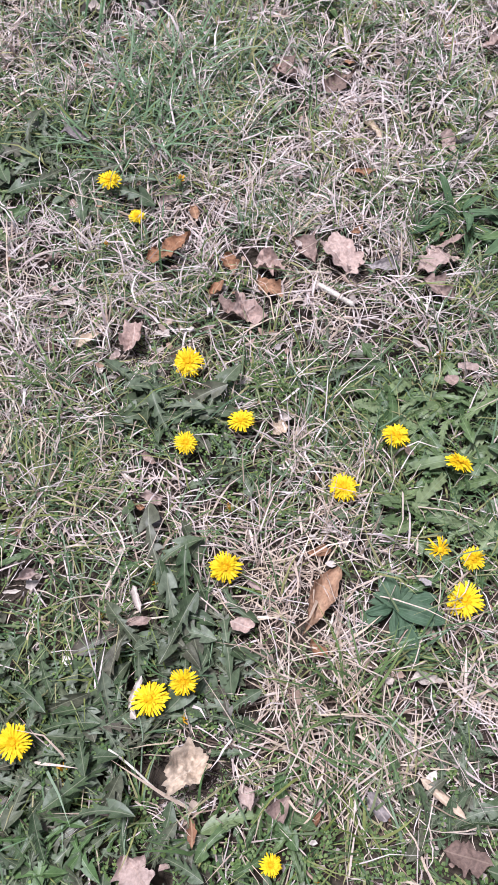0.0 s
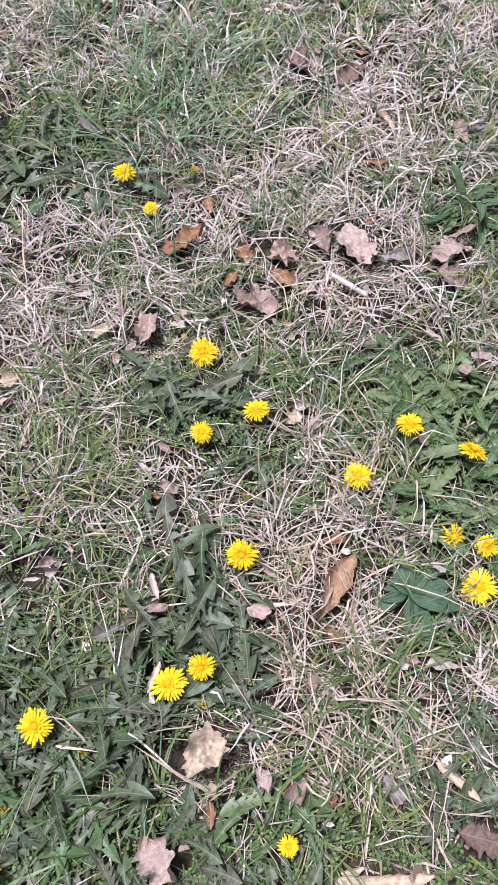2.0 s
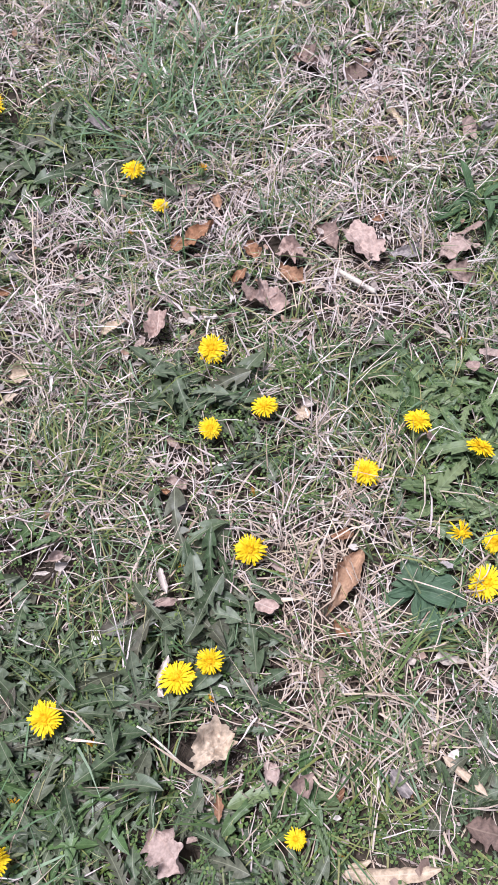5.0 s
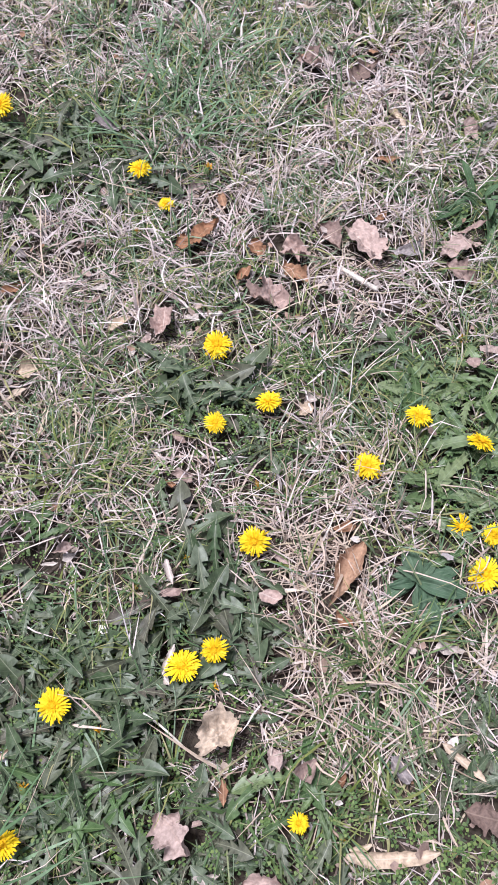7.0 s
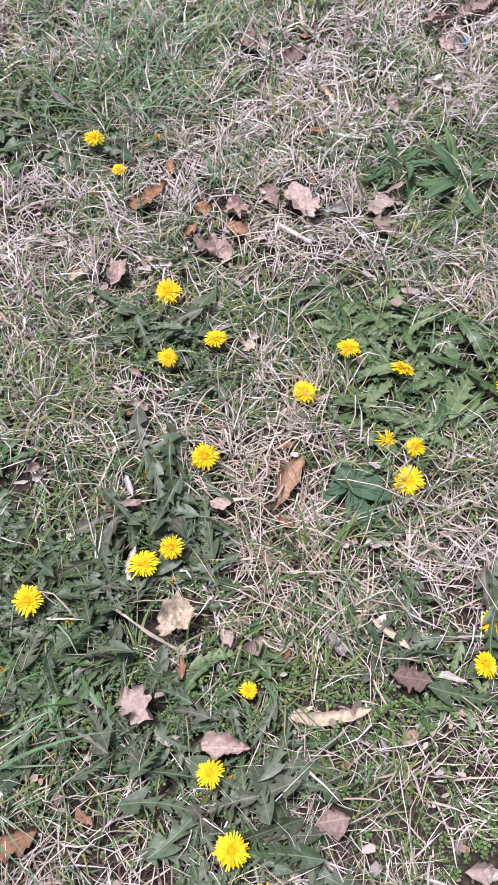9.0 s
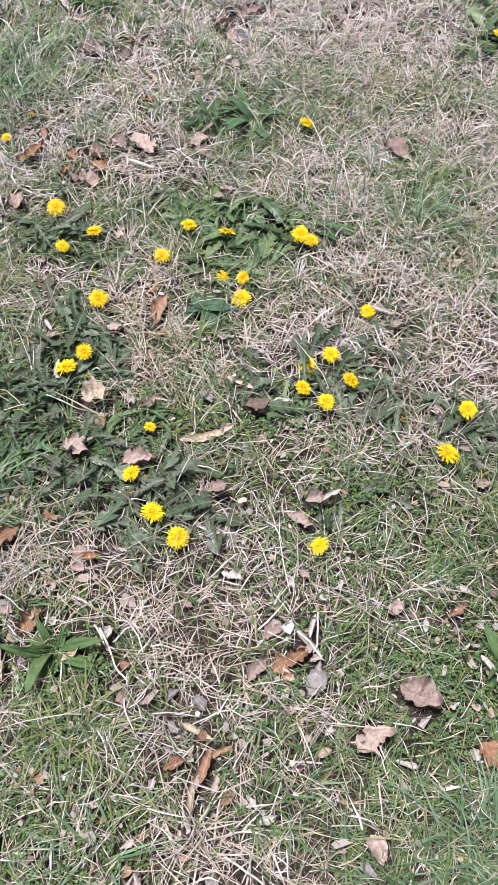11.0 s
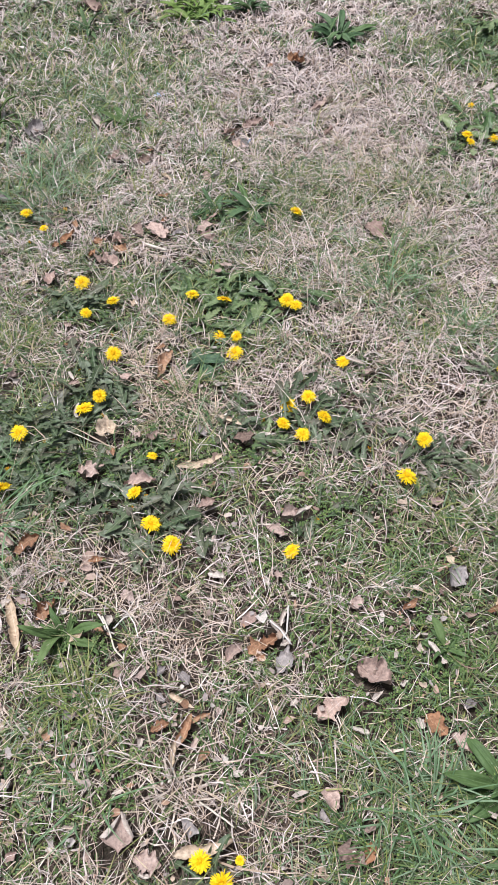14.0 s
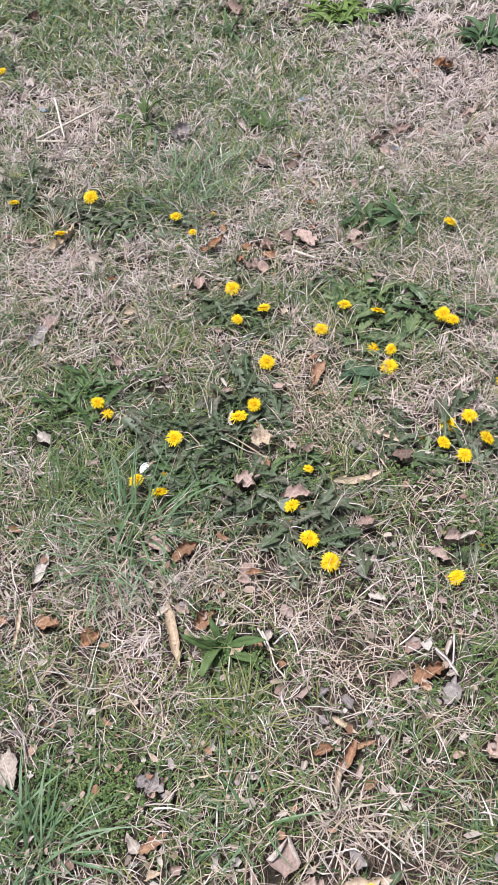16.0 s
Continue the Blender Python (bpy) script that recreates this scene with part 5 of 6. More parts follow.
flower(plant_27, 1.444, 1.514, 0.040, 0.0404, "ragged")
flower(plant_29, -0.014, -0.642, 0.037, 0.0293)
flower(plant_29, 0.009, -0.676, 0.041, 0.0332)
flower(plant_29, 0.040, -0.652, 0.030, 0.0147)
flower(plant_41, 0.423, -0.781, 0.030, 0.0182, "ragged")
flower(plant_35, -0.368, 1.057, 0.047, 0.0418)
flower(plant_35, -0.448, 0.936, 0.030, 0.0347)
flower(plant_36, -0.574, 1.087, 0.040, 0.0301)
flower(plant_38, -0.650, 1.853, 0.040, 0.0295)
flower(plant_32, -0.361, 0.312, 0.048, 0.0290)
flower(plant_32, -0.343, 0.286, 0.040, 0.0277, "ragged")
flower(plant_39, -0.292, 0.098, 0.050, 0.0299)

# closed and withered heads: plant, place, size
bud(plant_13, -0.058, 0.929, 0.0196)
bud(plant_2, -0.006, 0.567, 0.0113)
bud(plant_4, 0.270, 0.630, 0.0158)
bud(plant_20, 0.006, 0.434, 0.0172)
bud(plant_1, -0.077, 0.352, 0.0102)
bud(plant_1, -0.136, 0.318, 0.0088)
bud(plant_18, 0.005, 0.252, 0.0109)
bud(plant_6, -0.050, 0.209, 0.0143)
bud(plant_8, -0.168, 0.154, 0.0116)
bud(plant_9, -0.179, 0.078, 0.0089)
bud(plant_9, -0.205, 0.051, 0.0088)
bud(plant_11, 0.076, 0.063, 0.0099)
bud(plant_7, -0.240, 0.112, 0.0170)
bud(plant_13, -0.158, 0.819, 0.0141)
bud(plant_22, 0.265, 0.117, 0.0135)
bud(plant_23, 0.451, -0.008, 0.0175)
bud(plant_30, 0.364, -0.146, 0.0144)
bud(plant_31, 0.306, -0.143, 0.0143)
bud(plant_21, 0.008, -0.016, 0.0146)
bud(plant_21, -0.017, -0.032, 0.0124)
bud(plant_21, -0.015, -0.126, 0.0120)
bud(plant_33, -0.164, 0.165, 0.0156)

# plantain rosettes: place, reach, number of leaves, tone
plantain(0.178, 0.319, 0.064, 10, "dark")
plantain(0.324, 0.858, 0.088, 9, "grey")
plantain(0.440, -0.652, 0.094, 14, "mid")
plantain(0.445, -0.765, 0.090, 13, "mid")
plantain(0.515, -0.700, 0.085, 9, "mid")
plantain(0.436, -0.426, 0.062, 8, "mid")
plantain(-0.165, -0.251, 0.085, 11, "mid")
plantain(0.930, 1.682, 0.131, 14, "grey")
plantain(0.413, 0.824, 0.109, 8, "grey")
plantain(0.503, 2.012, 0.122, 24, "bright")
plantain(0.901, 1.688, 0.110, 14, "grey")
plantain(0.156, 1.319, 0.082, 10, "mid")
plantain(0.696, 1.981, 0.098, 10, "grey")
plantain(-0.200, 1.435, 0.095, 9, "mid")
plantain(0.119, 1.960, 0.087, 8, "grey")

# grass tufts: place, spread, number of blades, blade length, tone
grass_tuft(-0.117, 1.016, 0.056, 34, .17, "blue")
grass_tuft(-0.150, -0.520, 0.030, 12, .15, "blue")
grass_tuft(0.640, 0.420, 0.060, 40, .11, "blue")
grass_tuft(0.720, 0.560, 0.060, 34, .10, "green")
grass_tuft(0.560, 0.480, 0.045, 30, .08, "green")
grass_tuft(0.790, 0.857, 0.060, 34, .08, "yellow")
grass_tuft(0.998, 0.699, 0.045, 26, .08, "green")
grass_tuft(-0.402, 1.887, 0.080, 40, .08, "green")
grass_tuft(0.136, 1.787, 0.070, 40, .07, "green")
grass_tuft(-0.170, 1.042, 0.026, 6, .15, "yellow")
grass_tuft(-0.216, 1.249, 0.047, 22, .1, "blue")
grass_tuft(-0.048, 1.185, 0.050, 30, .13, "blue")
grass_tuft(0.017, 1.234, 0.037, 22, .11, "yellow")
grass_tuft(0.213, 1.263, 0.042, 24, .08, "green")
grass_tuft(0.344, 1.136, 0.036, 22, .08, "green")
grass_tuft(-0.221, 0.461, 0.031, 26, .12, "yellow")
grass_tuft(0.174, 1.012, 0.026, 22, .08, "yellow")
grass_tuft(0.124, 1.027, 0.021, 18, .08, "green")
grass_tuft(0.273, 0.984, 0.017, 14, .07, "yellow")
grass_tuft(-0.093, 1.136, 0.040, 20, .12, "blue")
grass_tuft(-0.203, 0.612, 0.022, 16, .12, "green")
grass_tuft(0.135, 0.223, 0.028, 26, .11, "green")
grass_tuft(0.077, 0.172, 0.018, 14, .09, "green")
grass_tuft(-0.020, 0.080, 0.011, 8, .1, "green")
grass_tuft(0.128, 0.085, 0.011, 10, .08, "yellow")
grass_tuft(0.206, 0.899, 0.016, 16, .06, "green")
grass_tuft(0.676, 0.484, 0.080, 60, .10, "blue")
grass_tuft(0.755, 0.248, 0.069, 40, .10, "blue")
grass_tuft(0.191, 0.583, 0.027, 10, .06, "green")
grass_tuft(0.062, -0.513, 0.026, 26, .09, "green")
grass_tuft(0.321, -0.650, 0.053, 60, .12, "blue")
grass_tuft(0.238, -0.699, 0.040, 40, .11, "green")
grass_tuft(0.658, -0.231, 0.047, 60, .07, "green")
grass_tuft(0.976, 0.738, 0.030, 24, .07, "blue")
grass_tuft(0.827, 0.627, 0.021, 20, .06, "green")
grass_tuft(0.820, 0.829, 0.038, 26, .06, "blue")
grass_tuft(0.174, 1.617, 0.080, 50, .07, "green")
grass_tuft(0.423, 1.312, 0.033, 20, .06, "yellow")
grass_tuft(-0.147, -0.362, 0.031, 34, .09, "yellow")
grass_tuft(-0.034, -0.531, 0.021, 24, .09, "dry")
grass_tuft(-0.179, -0.360, 0.040, 44, .07, "yellow")
grass_tuft(-0.138, -0.393, 0.022, 30, .06, "green")
grass_tuft(-0.374, -0.301, 0.027, 30, .06, "yellow")
grass_tuft(-0.504, -0.261, 0.023, 34, .07, "green")
grass_tuft(-0.425, 1.977, 0.125, 60, .07, "green")
grass_tuft(-0.293, 1.861, 0.085, 40, .06, "yellow")
grass_tuft(-0.019, 0.096, 0.033, 20, .08, "green")
grass_tuft(-0.304, 0.015, 0.058, 40, .20, "blue")
grass_tuft(-0.443, 0.091, 0.065, 26, .13, "green")
grass_tuft(-0.359, -0.061, 0.046, 26, .17, "blue")
grass_tuft(-0.477, -0.519, 0.049, 60, .17, "blue")
grass_tuft(-0.433, 0.323, 0.054, 26, .11, "green")
grass_tuft(-0.081, 1.110, 0.062, 40, .10, "blue")
grass_tuft(0.174, 1.224, 0.056, 34, .07, "yellow")
grass_tuft(0.422, 1.305, 0.041, 26, .06, "green")
grass_tuft(-0.255, -0.301, 0.028, 16, .08, "yellow")
grass_tuft(-0.504, -0.261, 0.028, 26, .08, "yellow")
grass_tuft(-0.332, 1.792, 0.083, 40, .07, "yellow")
grass_tuft(0.485, 1.660, 0.082, 40, .06, "green")
grass_tuft(0.363, 0.983, 0.030, 20, .06, "yellow")
grass_tuft(0.182, 0.997, 0.030, 20, .06, "yellow")
grass_tuft(0.565, 0.937, 0.045, 26, .05, "green")

for x, y, a, b, h in LARGE:
    for f in (-0.7, 0.0, 0.7):
        make_way(x + f * a * math.cos(h), y + f * a * math.sin(h), b, 0.02)
for _ in range(2):
    for x, y, w, z in BLOOMS:
        make_way(x, y, w * 1.25, z)

# leaves that fell on rosettes lie on top of their foliage
for ob in FALLEN:
    if cover("plant", np.array([ob.location.x]), np.array([ob.location.y]))[0] > 0.55:
        ob.location.z += 0.012


def turned_leaf(x, y):
    """A lobed brown leaf whose two sides have curled over and show their pale undersides."""
    root = new("curled_leaf")
    root.location = (x, y, 0.02)
    tagged(root, "brown lobed leaf with curled-over pale grey sides in the grass", "leaf", "fallen leaves on the lawn")

    def sheet(left, right, rise, waves, rows=16, cols=10):
        verts, faces = [], []
        for i in range(rows + 1):
            q = i / rows
            a = left(q)
            b = right(q)
            for j in range(cols + 1):
                f = j / cols
                p = a.lerp(b, f)
                p.z += rise * math.sin(math.pi * f) + waves * noise.noise((p.x * 90, p.y * 90, 3.0))
                verts.append(p)
        for i in range(rows):
            for j in range(cols):
                k = i * (cols + 1) + j
                faces.append((k, k + 1, k + cols + 2, k + cols + 1))
        return verts, faces

    top, left, right, foot = Vector((0.013, 0.027, 0.012)), Vector((-0.026, 0.001, 0.009)), Vector((0.024, -0.010, 0.009)), Vector((-0.003, -0.023, 0.004))

    def scallop(q):
        return Vector((0.0016 * math.cos(q * 21), 0.0022 * abs(math.sin(q * 11)), 0))

    def rim_left(q):
        return top.lerp(left, q / 0.6) if q < 0.6 else left.lerp(foot, (q - 0.6) / 0.4) + scallop(q)

    def rim_right(q):
        return top.lerp(right, q / 0.6) if q < 0.6 else right.lerp(foot, (q - 0.6) / 0.4) - scallop(q) * 0.7

    v, f = sheet(rim_left, rim_right, -0.006, 0.0012)
    part("blade", mesh_of("blade", v, f, [M_DEAD["pink"]], uv=[(1.0 + p.x, p.y) for p in v]), None, root)

    def inner_left(q):
        return rim_left(0.6 * q) + Vector((0.012 * q ** 0.8, -0.006 * q, 0.004)) * (0.35 + 0.65 * math.sin(math.pi * (0.1 + 0.75 * q)))

    def inner_right(q):
        return rim_right(0.6 * q) + Vector((-0.0065, -0.002, 0.004)) * (0.3 + 0.7 * math.sin(math.pi * (0.1 + 0.8 * q)))

    for outer, inner in ((lambda q: rim_left(0.6 * q) + Vector((0, 0, 0.0006)), inner_left), (inner_right, lambda q: rim_right(0.6 * q) + Vector((0, 0, 0.0006)))):
        v, f = sheet(outer, inner, 0.0022, 0.0004)
        part("turned_side", mesh_of("turned_side", v, f, [M_DEAD["pale"]], uv=[(1.0 + p.x, p.y) for p in v]), None, root, "pale grey curled-over side")
    CLEAR.append((x, y, 0.03, 0.028, 0.0))


turned_leaf(-0.122, -0.579)

# ---- sticks and litter ----
stick("stick", "short peeled white stick lying on dry grass", ((0.122, 0.749), (0.170, 0.712)), 0.0042, M_PEELED, 0.02, (0.014, 0.013))
stick("stick", "thin peeled stick lying on dry grass", ((0.222, 0.933), (0.276, 0.918)), 0.0028, M_PEELED, 0.04, (0.014, 0.013))
stick("stalk", "long pale straw stalk lying on the lawn", ((-0.522, 1.388), (-0.328, 1.532)), 0.0040, M_STALK, 0.01, (0.034, 0.036), "stalk")
stick("stalk", "pale straw stalk lying across another", ((-0.474, 1.615), (-0.438, 1.362)), 0.0036, M_STALK, 0.01, (0.036, 0.043), "stalk")
stick("stalk", "short pale straw stalk lying on the lawn", ((-0.522, 1.380), (-0.434, 1.360)), 0.0030, M_STALK, 0.01, (0.032, 0.032), "stalk")
stick("twig", "thin bleached twig lying on dry grass", ((-0.101, -0.237), (-0.079, -0.325)), 0.0017, M_STALK, 0.08, (0.02, 0.012), "twig")
stick("twig", "thin straw stalk lying over dandelion leaves", ((-0.121, 0.183), (-0.044, 0.126)), 0.0013, M_STALK, 0.05, (0.022, 0.015), "twig")
stick("torn_strip", "bleached white torn strip of dry leaf in the grass", ((0.172, -0.313), (0.191, -0.361)), 0.0017, M_BLEACHED, 0.16, (0.018, 0.014), "leaf")
stick("torn_strip", "bleached white torn strip of dry leaf in the grass", ((0.209, -0.293), (0.182, -0.353)), 0.0017, M_BLEACHED, 0.16, (0.018, 0.014), "leaf")
stick("torn_strip", "bleached white torn strip of dry leaf in the grass", ((-0.108, -0.230), (-0.090, -0.275)), 0.0017, M_BLEACHED, 0.16, (0.018, 0.014), "leaf")
stick("torn_strip", "bleached white torn strip of dry leaf in the grass", ((-0.058, -0.246), (-0.087, -0.260)), 0.0017, M_BLEACHED, 0.16, (0.018, 0.014), "leaf")
stick("twig", "white twig lying in the grass", ((0.0, -0.563), (0.042, -0.608)), 0.0016, M_STALK, 0.05, (0.016, 0.02), "twig")


def plastic_disc(x, y, radius):
    """A cloudy plastic disc with a white rim, tipped in the grass."""
    root = new("plastic_disc")
    root.matrix_world = pose(x, y, 0.021, 14, -12, 30)
    tagged(root, "cloudy plastic disc with a white rim among dandelions", "plastic disc")
    n = 32
    prof = [(1.0, 0.0), (1.0, 0.28), (0.94, 0.34), (0.86, 0.32), (0.84, 0.2), (0.84, 0.02)]
    verts = [(radius * q * math.cos(2 * math.pi * k / n), radius * q * math.sin(2 * math.pi * k / n), radius * h) for q, h in prof for k in range(n)]
    faces = [(i * n + k, i * n + (k + 1) % n, (i + 1) * n + (k + 1) % n, (i + 1) * n + k) for i in range(len(prof) - 1) for k in range(n)]
    part("rim", mesh_of("rim", verts, faces, [M_WHITE]), None, root, "white plastic rim")
    verts = [(0, 0, radius * 0.2)] + [(radius * q * math.cos(2 * math.pi * k / n), radius * q * math.sin(2 * math.pi * k / n), radius * h)
                                      for q, h in ((0.5, 0.18), (0.85, 0.14)) for k in range(n)]
    faces = [(0, 1 + k, 1 + (k + 1) % n) for k in range(n)] + [(1 + k, 1 + n + k, 1 + n + (k + 1) % n, 1 + (k + 1) % n) for k in range(n)]
    part("face", mesh_of("face", verts, faces, [M_CLOUDY]), None, root, "cloudy grey face")
    CLEAR.append((x, y, radius, radius, 0.0))


plastic_disc(-0.272, 0.137, 0.0145)


def scrap(x, y, length, width, heading):
    r = random.Random(int(x * 900 + 900))
    verts, faces, uv = leaf_sheet("frag", length, width, r)
    ob = new("plastic_scrap", mesh_of("plastic_scrap", verts, faces, [M_BLUE]))
    ob.matrix_world = pose(x, y, 0.02, 0, 0, heading)
    tagged(ob, "crumpled scrap of blue plastic in the grass", "litter", "plastic scraps")
    CLEAR.append((x, y, length / 2, width / 2, radians(heading)))


scrap(0.275, 1.464, 0.026, 0.016, 10)
scrap(0.296, 1.456, 0.018, 0.014, 70)
scrap(0.484, 1.137, 0.016, 0.010, 60)
scrap(-0.508, 1.585, 0.04, 0.022, -20)


# ---- the lawn itself: uncountable blades ----
def clear_share(x, y):
    """1 in the open, 0 where a leaf or flower lies."""
    keep = np.ones_like(x)
    for cx, cy, a, b, h in CLEAR:
        far = max(a, b)
        near = np.flatnonzero((np.abs(x - cx) < far) & (np.abs(y - cy) < far))
        dx, dy = x[near] - cx, y[near] - cy
        u = (dx * math.cos(h) + dy * math.sin(h)) / a
        w = (-dx * math.sin(h) + dy * math.cos(h)) / b
        keep[near[u * u + w * w < 1.0]] = 0.0
    return keep


def scatter(count, share):
    """Roots over the lawn, thinned by share(x, y) and by distance."""
    xs, ys, got = [], [], 0
    while got < count:
        x, y = rng.uniform(-1.4, 2.9, 60000), rng.uniform(-1.3, 3.2, 60000)
        left, right = -0.62 - 0.06 * (y + 0.6), 0.60 + 0.47 * (y + 0.8)
        out = np.maximum(np.maximum(left - x, x - right), np.maximum(-0.9 - y, y - 2.7))
        p = np.clip(1.0 - np.maximum(out, 0) / 0.25, 0, 1) * np.clip(1.15 - 0.55 * np.maximum(y - 0.7, 0), 0.42, 1.0)
        ok = rng.random(60000) < p * np.clip(share(x, y), 0, 1)
        xs.append(x[ok])
        ys.append(y[ok])
        got += int(ok.sum())
    return np.concatenate(xs)[:count], np.concatenate(ys)[:count]


def growth(x, y):
    """How green the turf is: below 0 only straw, above 1 only living grass."""
    return (0.27 + 0.08 * np.clip(-y * 3, 0, 1) + 0.18 * np.clip(y, 0, 1.0) - 0.06 * np.clip(y - 1.2, 0, 1.5) + 1.1 * cover("green", x, y) - 0.65 * cover("straw", x, y)
            + 0.42 * mottle(x, y) + 0.46 * clumps(x + 7, y - 3))


def green_share(x, y):
    return (np.clip(growth(x, y), 0.03, 1.0) ** 1.4 - 0.15 * cover("plant", x, y) - 0.35 * cover("clover", x, y)) * tufted(x, y)


def straw_share(x, y):
    return (0.95 - 0.75 * np.clip(growth(x, y), 0, 1) - 0.8 * cover("clover", x, y) - 0.55 * cover("plant", x, y)
            + 0.75 * clumps(x, y)) * tufted(x, y)


def leaning(x, y):
    """The way in which the matted blades of a place tend to lie."""
    return 5.0 * mottle(x * 0.6 + 11, y * 0.6 + 5) + 2.2 * clumps(x * 0.4 - 2, y * 0.4 + 8)


def in_tufts(n, share, per, spread):
    """Roots in tufts of about that many blades, and the way in which each blade fans out."""
    m = n // per
    cx, cy = scatter(m, share)
    way = leaning(cx, cy) + rng.normal(0, 0.9, m)
    who = rng.integers(0, m, n)
    off, a = np.abs(rng.normal(0, spread, n)), rng.uniform(0, 6.283, n)
    x, y = cx[who] + off * np.cos(a), cy[who] + off * np.sin(a)
    pull = 0.75
    heading = np.arctan2(np.sin(a) + pull * np.sin(way[who]), np.cos(a) + pull * np.cos(way[who])) + rng.normal(0, 0.35, n)
    return x, y, heading


def keep_off(x, y, heading, length):
    """Turns most blades that would lie across a fallen leaf or a flower the other way."""
    over = (clear_share(x + np.cos(heading) * length * 0.65, y + np.sin(heading) * length * 0.65) == 0) & (rng.random(len(x)) < 0.9)
    return np.where(over, heading + math.pi + rng.normal(0, 0.5, len(x)), heading)


def lawn():
    # decayed thatch at the bottom, its colour darkened to deepen the gaps' shade
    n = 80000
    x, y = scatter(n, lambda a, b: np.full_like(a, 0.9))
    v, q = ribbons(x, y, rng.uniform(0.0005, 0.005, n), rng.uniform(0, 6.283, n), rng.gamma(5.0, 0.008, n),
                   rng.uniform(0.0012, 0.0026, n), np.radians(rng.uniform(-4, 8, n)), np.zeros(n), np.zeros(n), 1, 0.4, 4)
    ob = new("old_thatch", mesh_fast("old_thatch", v, q, M_OLD_SHADED))
    tagged(ob, "decayed thatch under the dry grass, darkened as gap shade", "thatch", kind="stuff")
    # dry grass: fans of fine straw, and straws lying matted between them
    n = 165000
    x, y, heading = in_tufts(n, straw_share, 8, 0.009)
    loose = rng.random(n) < 0.4 - 0.2 * np.clip((y - 0.8) / 0.4, 0, 1)
    heading = np.where(loose, rng.uniform(0, 6.283, n), heading)
    x, y = x + np.where(loose, rng.normal(0, 0.01, n), 0), y + np.where(loose, rng.normal(0, 0.01, n), 0)
    k = clear_share(x, y)
    far = 1 + 0.85 * np.maximum(y - 0.8, 0)
    stray = rng.random(n) < 0.05
    near = np.where(y < 0.05, 1.04, 1.0) - 0.15 * np.clip(y - 1.0, 0, 1)
    length = near * rng.gamma(6.0, 0.0068, n) * np.where(k > 0, 1, 0.6) * np.where(stray, 1.7, 1.0)
    heading = keep_off(x, y, heading, length)
    lift = np.radians(np.where(loose, rng.uniform(-4, 26, n), rng.uniform(14, 62, n))) * k
    # low blades get the shade-darkened tone, more of them at small y
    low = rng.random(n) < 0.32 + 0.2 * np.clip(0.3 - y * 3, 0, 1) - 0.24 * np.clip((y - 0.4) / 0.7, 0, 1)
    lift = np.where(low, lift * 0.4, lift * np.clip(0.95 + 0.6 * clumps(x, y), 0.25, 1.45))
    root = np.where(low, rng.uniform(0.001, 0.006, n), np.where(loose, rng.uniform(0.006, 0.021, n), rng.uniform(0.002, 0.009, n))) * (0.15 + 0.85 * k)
    v, q = ribbons(x, y, root, heading, length, (0.0009 + rng.gamma(3.0, 0.0003, n)) * np.where(y < 0.05, 0.85, 1.0) * far * np.where(stray, 0.75, 1.0), lift, lift * rng.uniform(0.6, 1.7, n),
                   np.where(rng.random(n) < 0.75, rng.normal(0, 0.3, n), rng.normal(0, 1.2, n)), 3, 0.7, 5, 0.09)
    grey = np.clip(0.62 + 0.2 * (y - 0.25) - 0.9 * cover("warm", x, y) + 0.2 * mottle(x - 5, y), 0.08, 0.95)
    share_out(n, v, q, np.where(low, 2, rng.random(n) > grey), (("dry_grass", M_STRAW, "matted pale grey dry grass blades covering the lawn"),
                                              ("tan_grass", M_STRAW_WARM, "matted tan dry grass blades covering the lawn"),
                                                     ("shed_grass", M_UNDER_SHADED, "brown shed grass blades under the pale ones, darkened as painted shade")))
    # living grass
    n = 90000
    x, y, heading = in_tufts(n, green_share, 9, 0.008)
    k = clear_share(x, y)
    far = 1 + 0.8 * np.maximum(y - 0.8, 0)
    length = np.where(y < 0.05, 0.86, 1.0) * rng.gamma(6.0, 0.0078, n) * np.where(k > 0, 1, 0.55)
    heading = keep_off(x, y, heading, length)
    lift = np.radians(rng.uniform(16, 68, n)) * k
    v, q = ribbons(x, y, np.full(n, 0.001), heading, length, rng.uniform(0.0013, 0.003, n) * far, lift, lift * rng.uniform(0.7, 1.7, n),
                   rng.normal(0, 0.4, n), 3, 0.6, 6, 0.05)
    pick = rng.random(n) + 0.4 * np.exp(-((x + 0.08) / 0.25) ** 2 - ((y - 1.12) / 0.22) ** 2) - 0.12 * clumps(x - 4, y + 6) - 0.1 * mottle(x + 2, y + 2)
    share_out(n, v, q, (pick > 0.58).astype(int) + (pick > 0.85), (
        ("green_grass", M_GRASS, "mid-green grass blades growing through the thatch"),
        ("yellow_grass", M_GRASS_YELLOW, "yellow-green half-dry grass blades of the lawn"),
        ("blue_grass", M_GRASS_BLUE, "blue-green grass blades of the lawn")))


def share_out(n, v, q, which, kinds):
    """Splits n blades between several meshes."""
    verts, quads = v.reshape(n, -1, 3), q.reshape(n, -1, 4)
    per, one = verts.shape[1], quads[0] - quads[0].min()
    for i, (name, mt, words) in enumerate(kinds):
        sel = which == i
        faces = (np.arange(int(sel.sum())) * per)[:, None, None] + one[None]
        ob = new(name, mesh_fast(name, verts[sel].reshape(-1, 3), faces.reshape(-1, 4), mt))
        tagged(ob, words, "grass", kind="stuff")


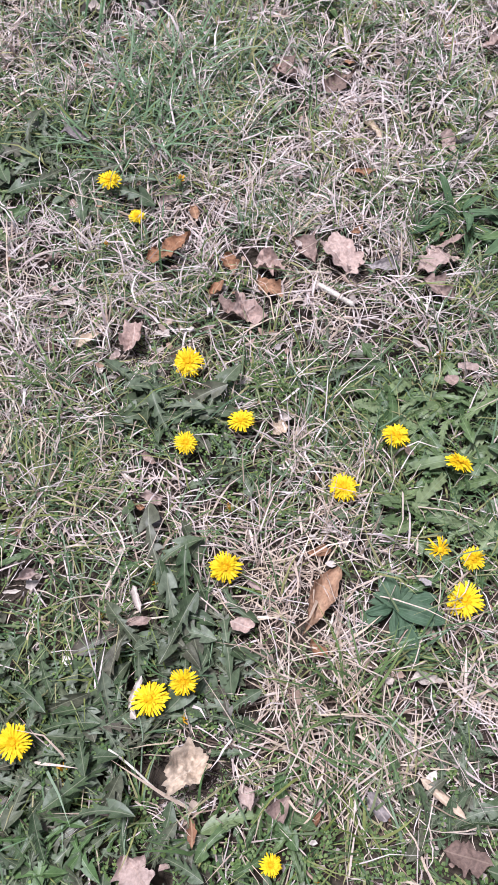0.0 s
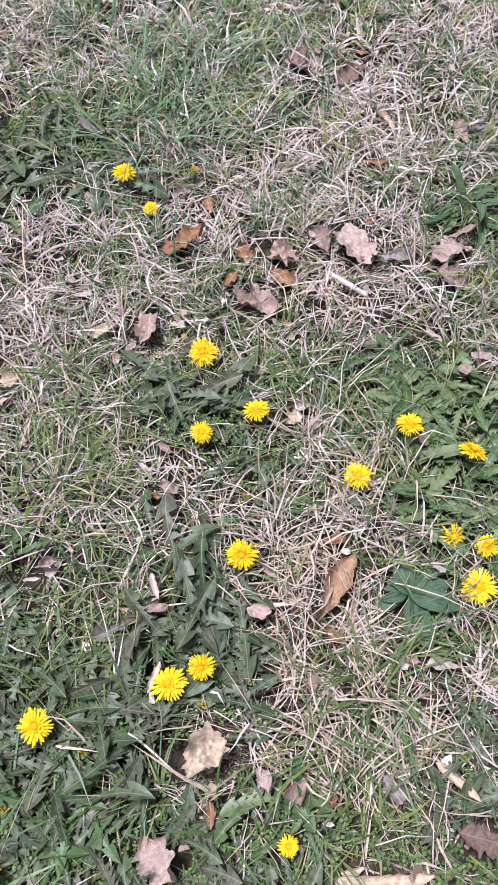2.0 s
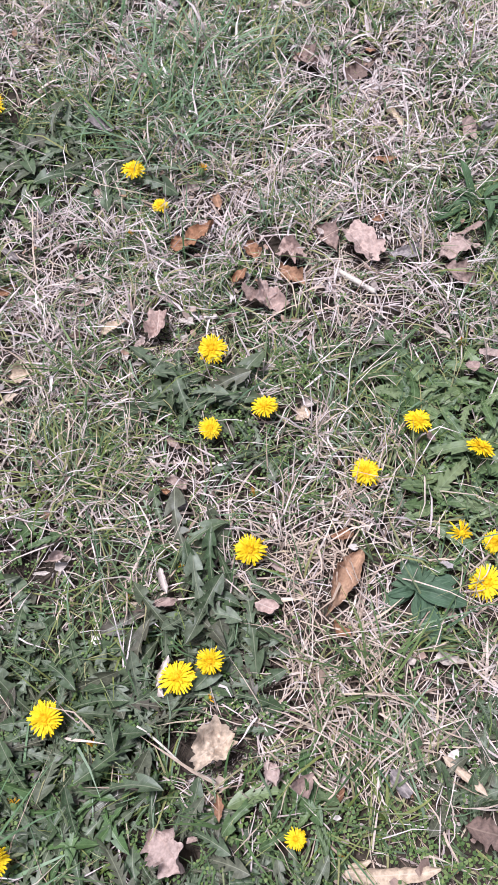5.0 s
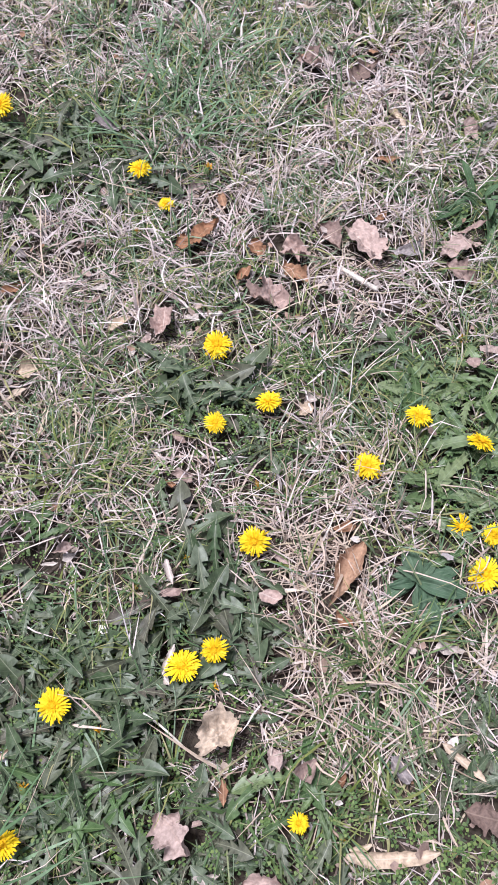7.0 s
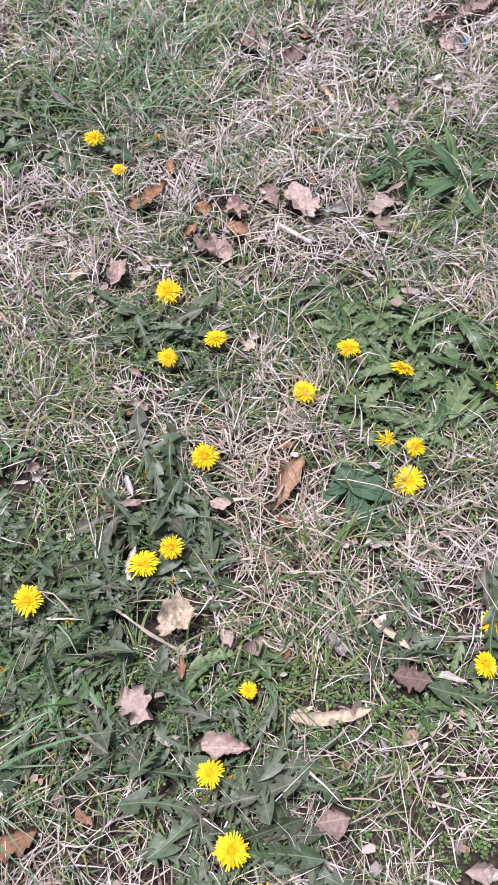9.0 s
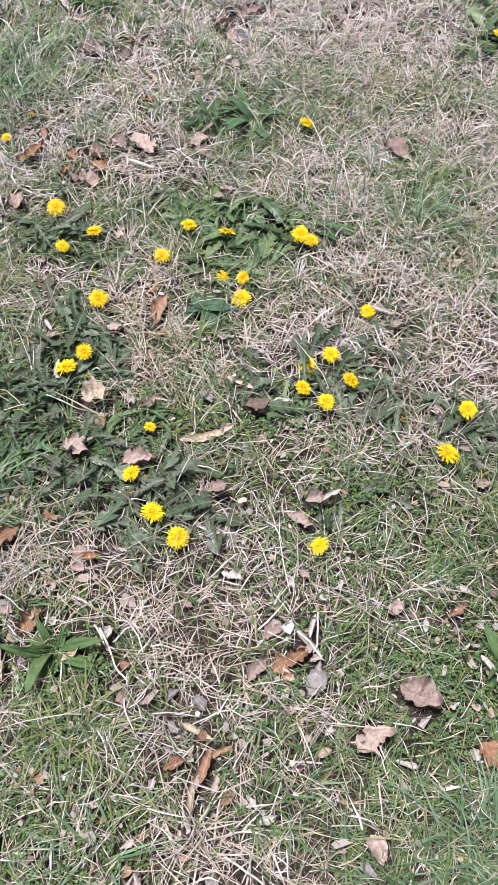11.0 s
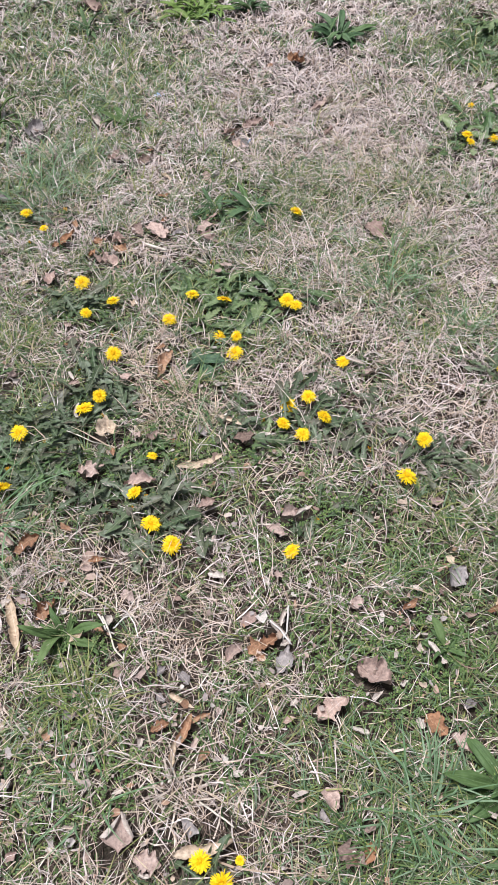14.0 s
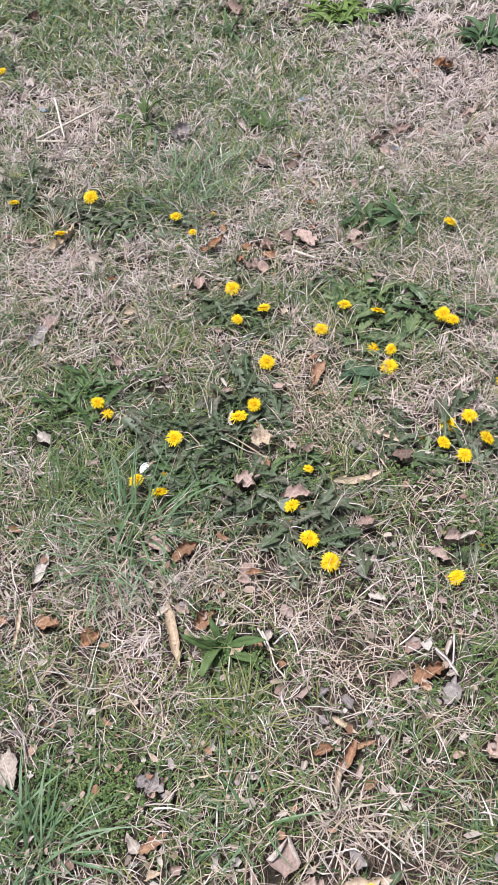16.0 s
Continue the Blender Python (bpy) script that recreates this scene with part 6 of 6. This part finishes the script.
def crumbs():
    """Small torn flakes of leaf between the blades."""
    n = 10000
    x, y = scatter(n, lambda a, b: 0.35 + 0.25 * mottle(a + 9, b - 4) - 0.3 * cover("plant", a, b))
    ang = np.arange(6) / 6 * 6.283
    rad = rng.uniform(0.5, 1.15, (n, 6)) * (rng.gamma(3.0, 0.0009, n) + 0.0012 + np.where(rng.random(n) < np.where(y < 0.1, 0.13, 0.06), rng.uniform(0.003, 0.007, n), 0.0))[:, None]
    stretch = rng.uniform(0.35, 0.9, n)[:, None]
    turn = rng.uniform(0, 6.283, n)[:, None]
    u, w = rad * np.cos(ang), rad * np.sin(ang) * stretch
    tx, ty = rng.normal(0, 0.35, n)[:, None], rng.normal(0, 0.35, n)[:, None]
    px, py = u * np.cos(turn) - w * np.sin(turn), u * np.sin(turn) + w * np.cos(turn)
    pz = rng.uniform(0.012, 0.024, n)[:, None] + px * tx + py * ty + rng.normal(0, 0.0008, (n, 6)) + 60.0 * w * w
    v = np.stack([x[:, None] + px, y[:, None] + py, np.maximum(pz, 0.002)], 2).reshape(-1, 3)
    q = ((np.arange(n) * 6)[:, None, None] + np.array([[0, 1, 2, 3], [0, 3, 4, 5]])[None]).reshape(-1, 4)
    ob = new("leaf_litter", mesh_fast("leaf_litter", v, q, M_CRUMB))
    tagged(ob, "small brown and bleached flakes of dead leaf in the grass", "leaf litter", kind="stuff")


def clover():
    """Small three-part leaves close to the ground."""
    n = 36000
    x, y = scatter(n, lambda a, b: 0.03 + 0.8 * cover("clover", a, b) + 0.12 * cover("green", a, b) + 0.14 * cover("plant", a, b))
    bare = clear_share(x, y) > 0
    x, y = x[bare], y[bare]
    n = len(x)
    z = rng.uniform(0.006, 0.027, n)
    turn = rng.uniform(0, 6.283, n)
    size = rng.uniform(0.002, 0.0056, n)
    tx, ty = rng.normal(0, 0.35, n), rng.normal(0, 0.35, n)
    shape = np.array([(0.05, 0, 0), (0.66, -0.44, 0.14), (0.95, 0.0, -0.05), (0.66, 0.44, 0.14)])
    verts, quads = [], []
    for i in range(3):
        a = (turn + i * 2.094)[:, None]
        px = shape[None, :, 0] * np.cos(a) - shape[None, :, 1] * np.sin(a)
        py = shape[None, :, 0] * np.sin(a) + shape[None, :, 1] * np.cos(a)
        pz = shape[None, :, 2] + px * tx[:, None] + py * ty[:, None]
        v = np.stack([x[:, None] + px * size[:, None], y[:, None] + py * size[:, None], np.maximum(z[:, None] + pz * size[:, None], 0.001)], 2)
        quads.append((np.arange(n) * 4 + i * n * 4)[:, None] + np.arange(4)[None])
        verts.append(v.reshape(-1, 3))
    ob = new("clover", mesh_fast("clover", np.concatenate(verts), np.concatenate(quads), M_CLOVER))
    tagged(ob, "small dark green clover leaves low in the lawn", "clover", kind="stuff")


def outer_lawn():
    """Coarser grass round about, as far as the camera could turn to it."""
    x, y = rng.uniform(-4.6, 5.4, 500000), rng.uniform(-4.2, 6.0, 500000)
    left, right = -0.62 - 0.06 * (y + 0.6), 0.60 + 0.47 * (y + 0.8)
    out = np.maximum(np.maximum(left - x, x - right), np.maximum(-0.9 - y, y - 2.7))
    ok = (out > 0.0) & (rng.random(500000) < np.clip(0.75 * np.exp(-(out - 0.25) / 0.55), 0.035, 0.75) * np.clip(out / 0.2, 0, 1))
    x, y, out = x[ok], y[ok], out[ok]
    n = len(x)
    coarse = np.clip(1.0 + out, 1.0, 2.6)
    lift = np.radians(rng.uniform(5, 60, n))
    v, q = ribbons(x, y, np.full(n, 0.001), rng.uniform(0, 6.283, n), rng.gamma(6.0, 0.0085, n) * coarse, rng.uniform(0.0016, 0.0034, n) * coarse, lift,
                   lift * rng.uniform(1.2, 2.0, n), rng.normal(0, 0.6, n), 2, 0.5, 8)
    dry = rng.random(n) < 0.55 + 0.25 * mottle(x * 0.5, y * 0.5)
    share_out(n, v, q, dry.astype(int), (("outer_green_grass", M_GRASS, "green grass of the lawn round about"),
                                         ("outer_dry_grass", M_STRAW, "dry grass of the lawn round about")))


lawn()
outer_lawn()
clover()
crumbs()
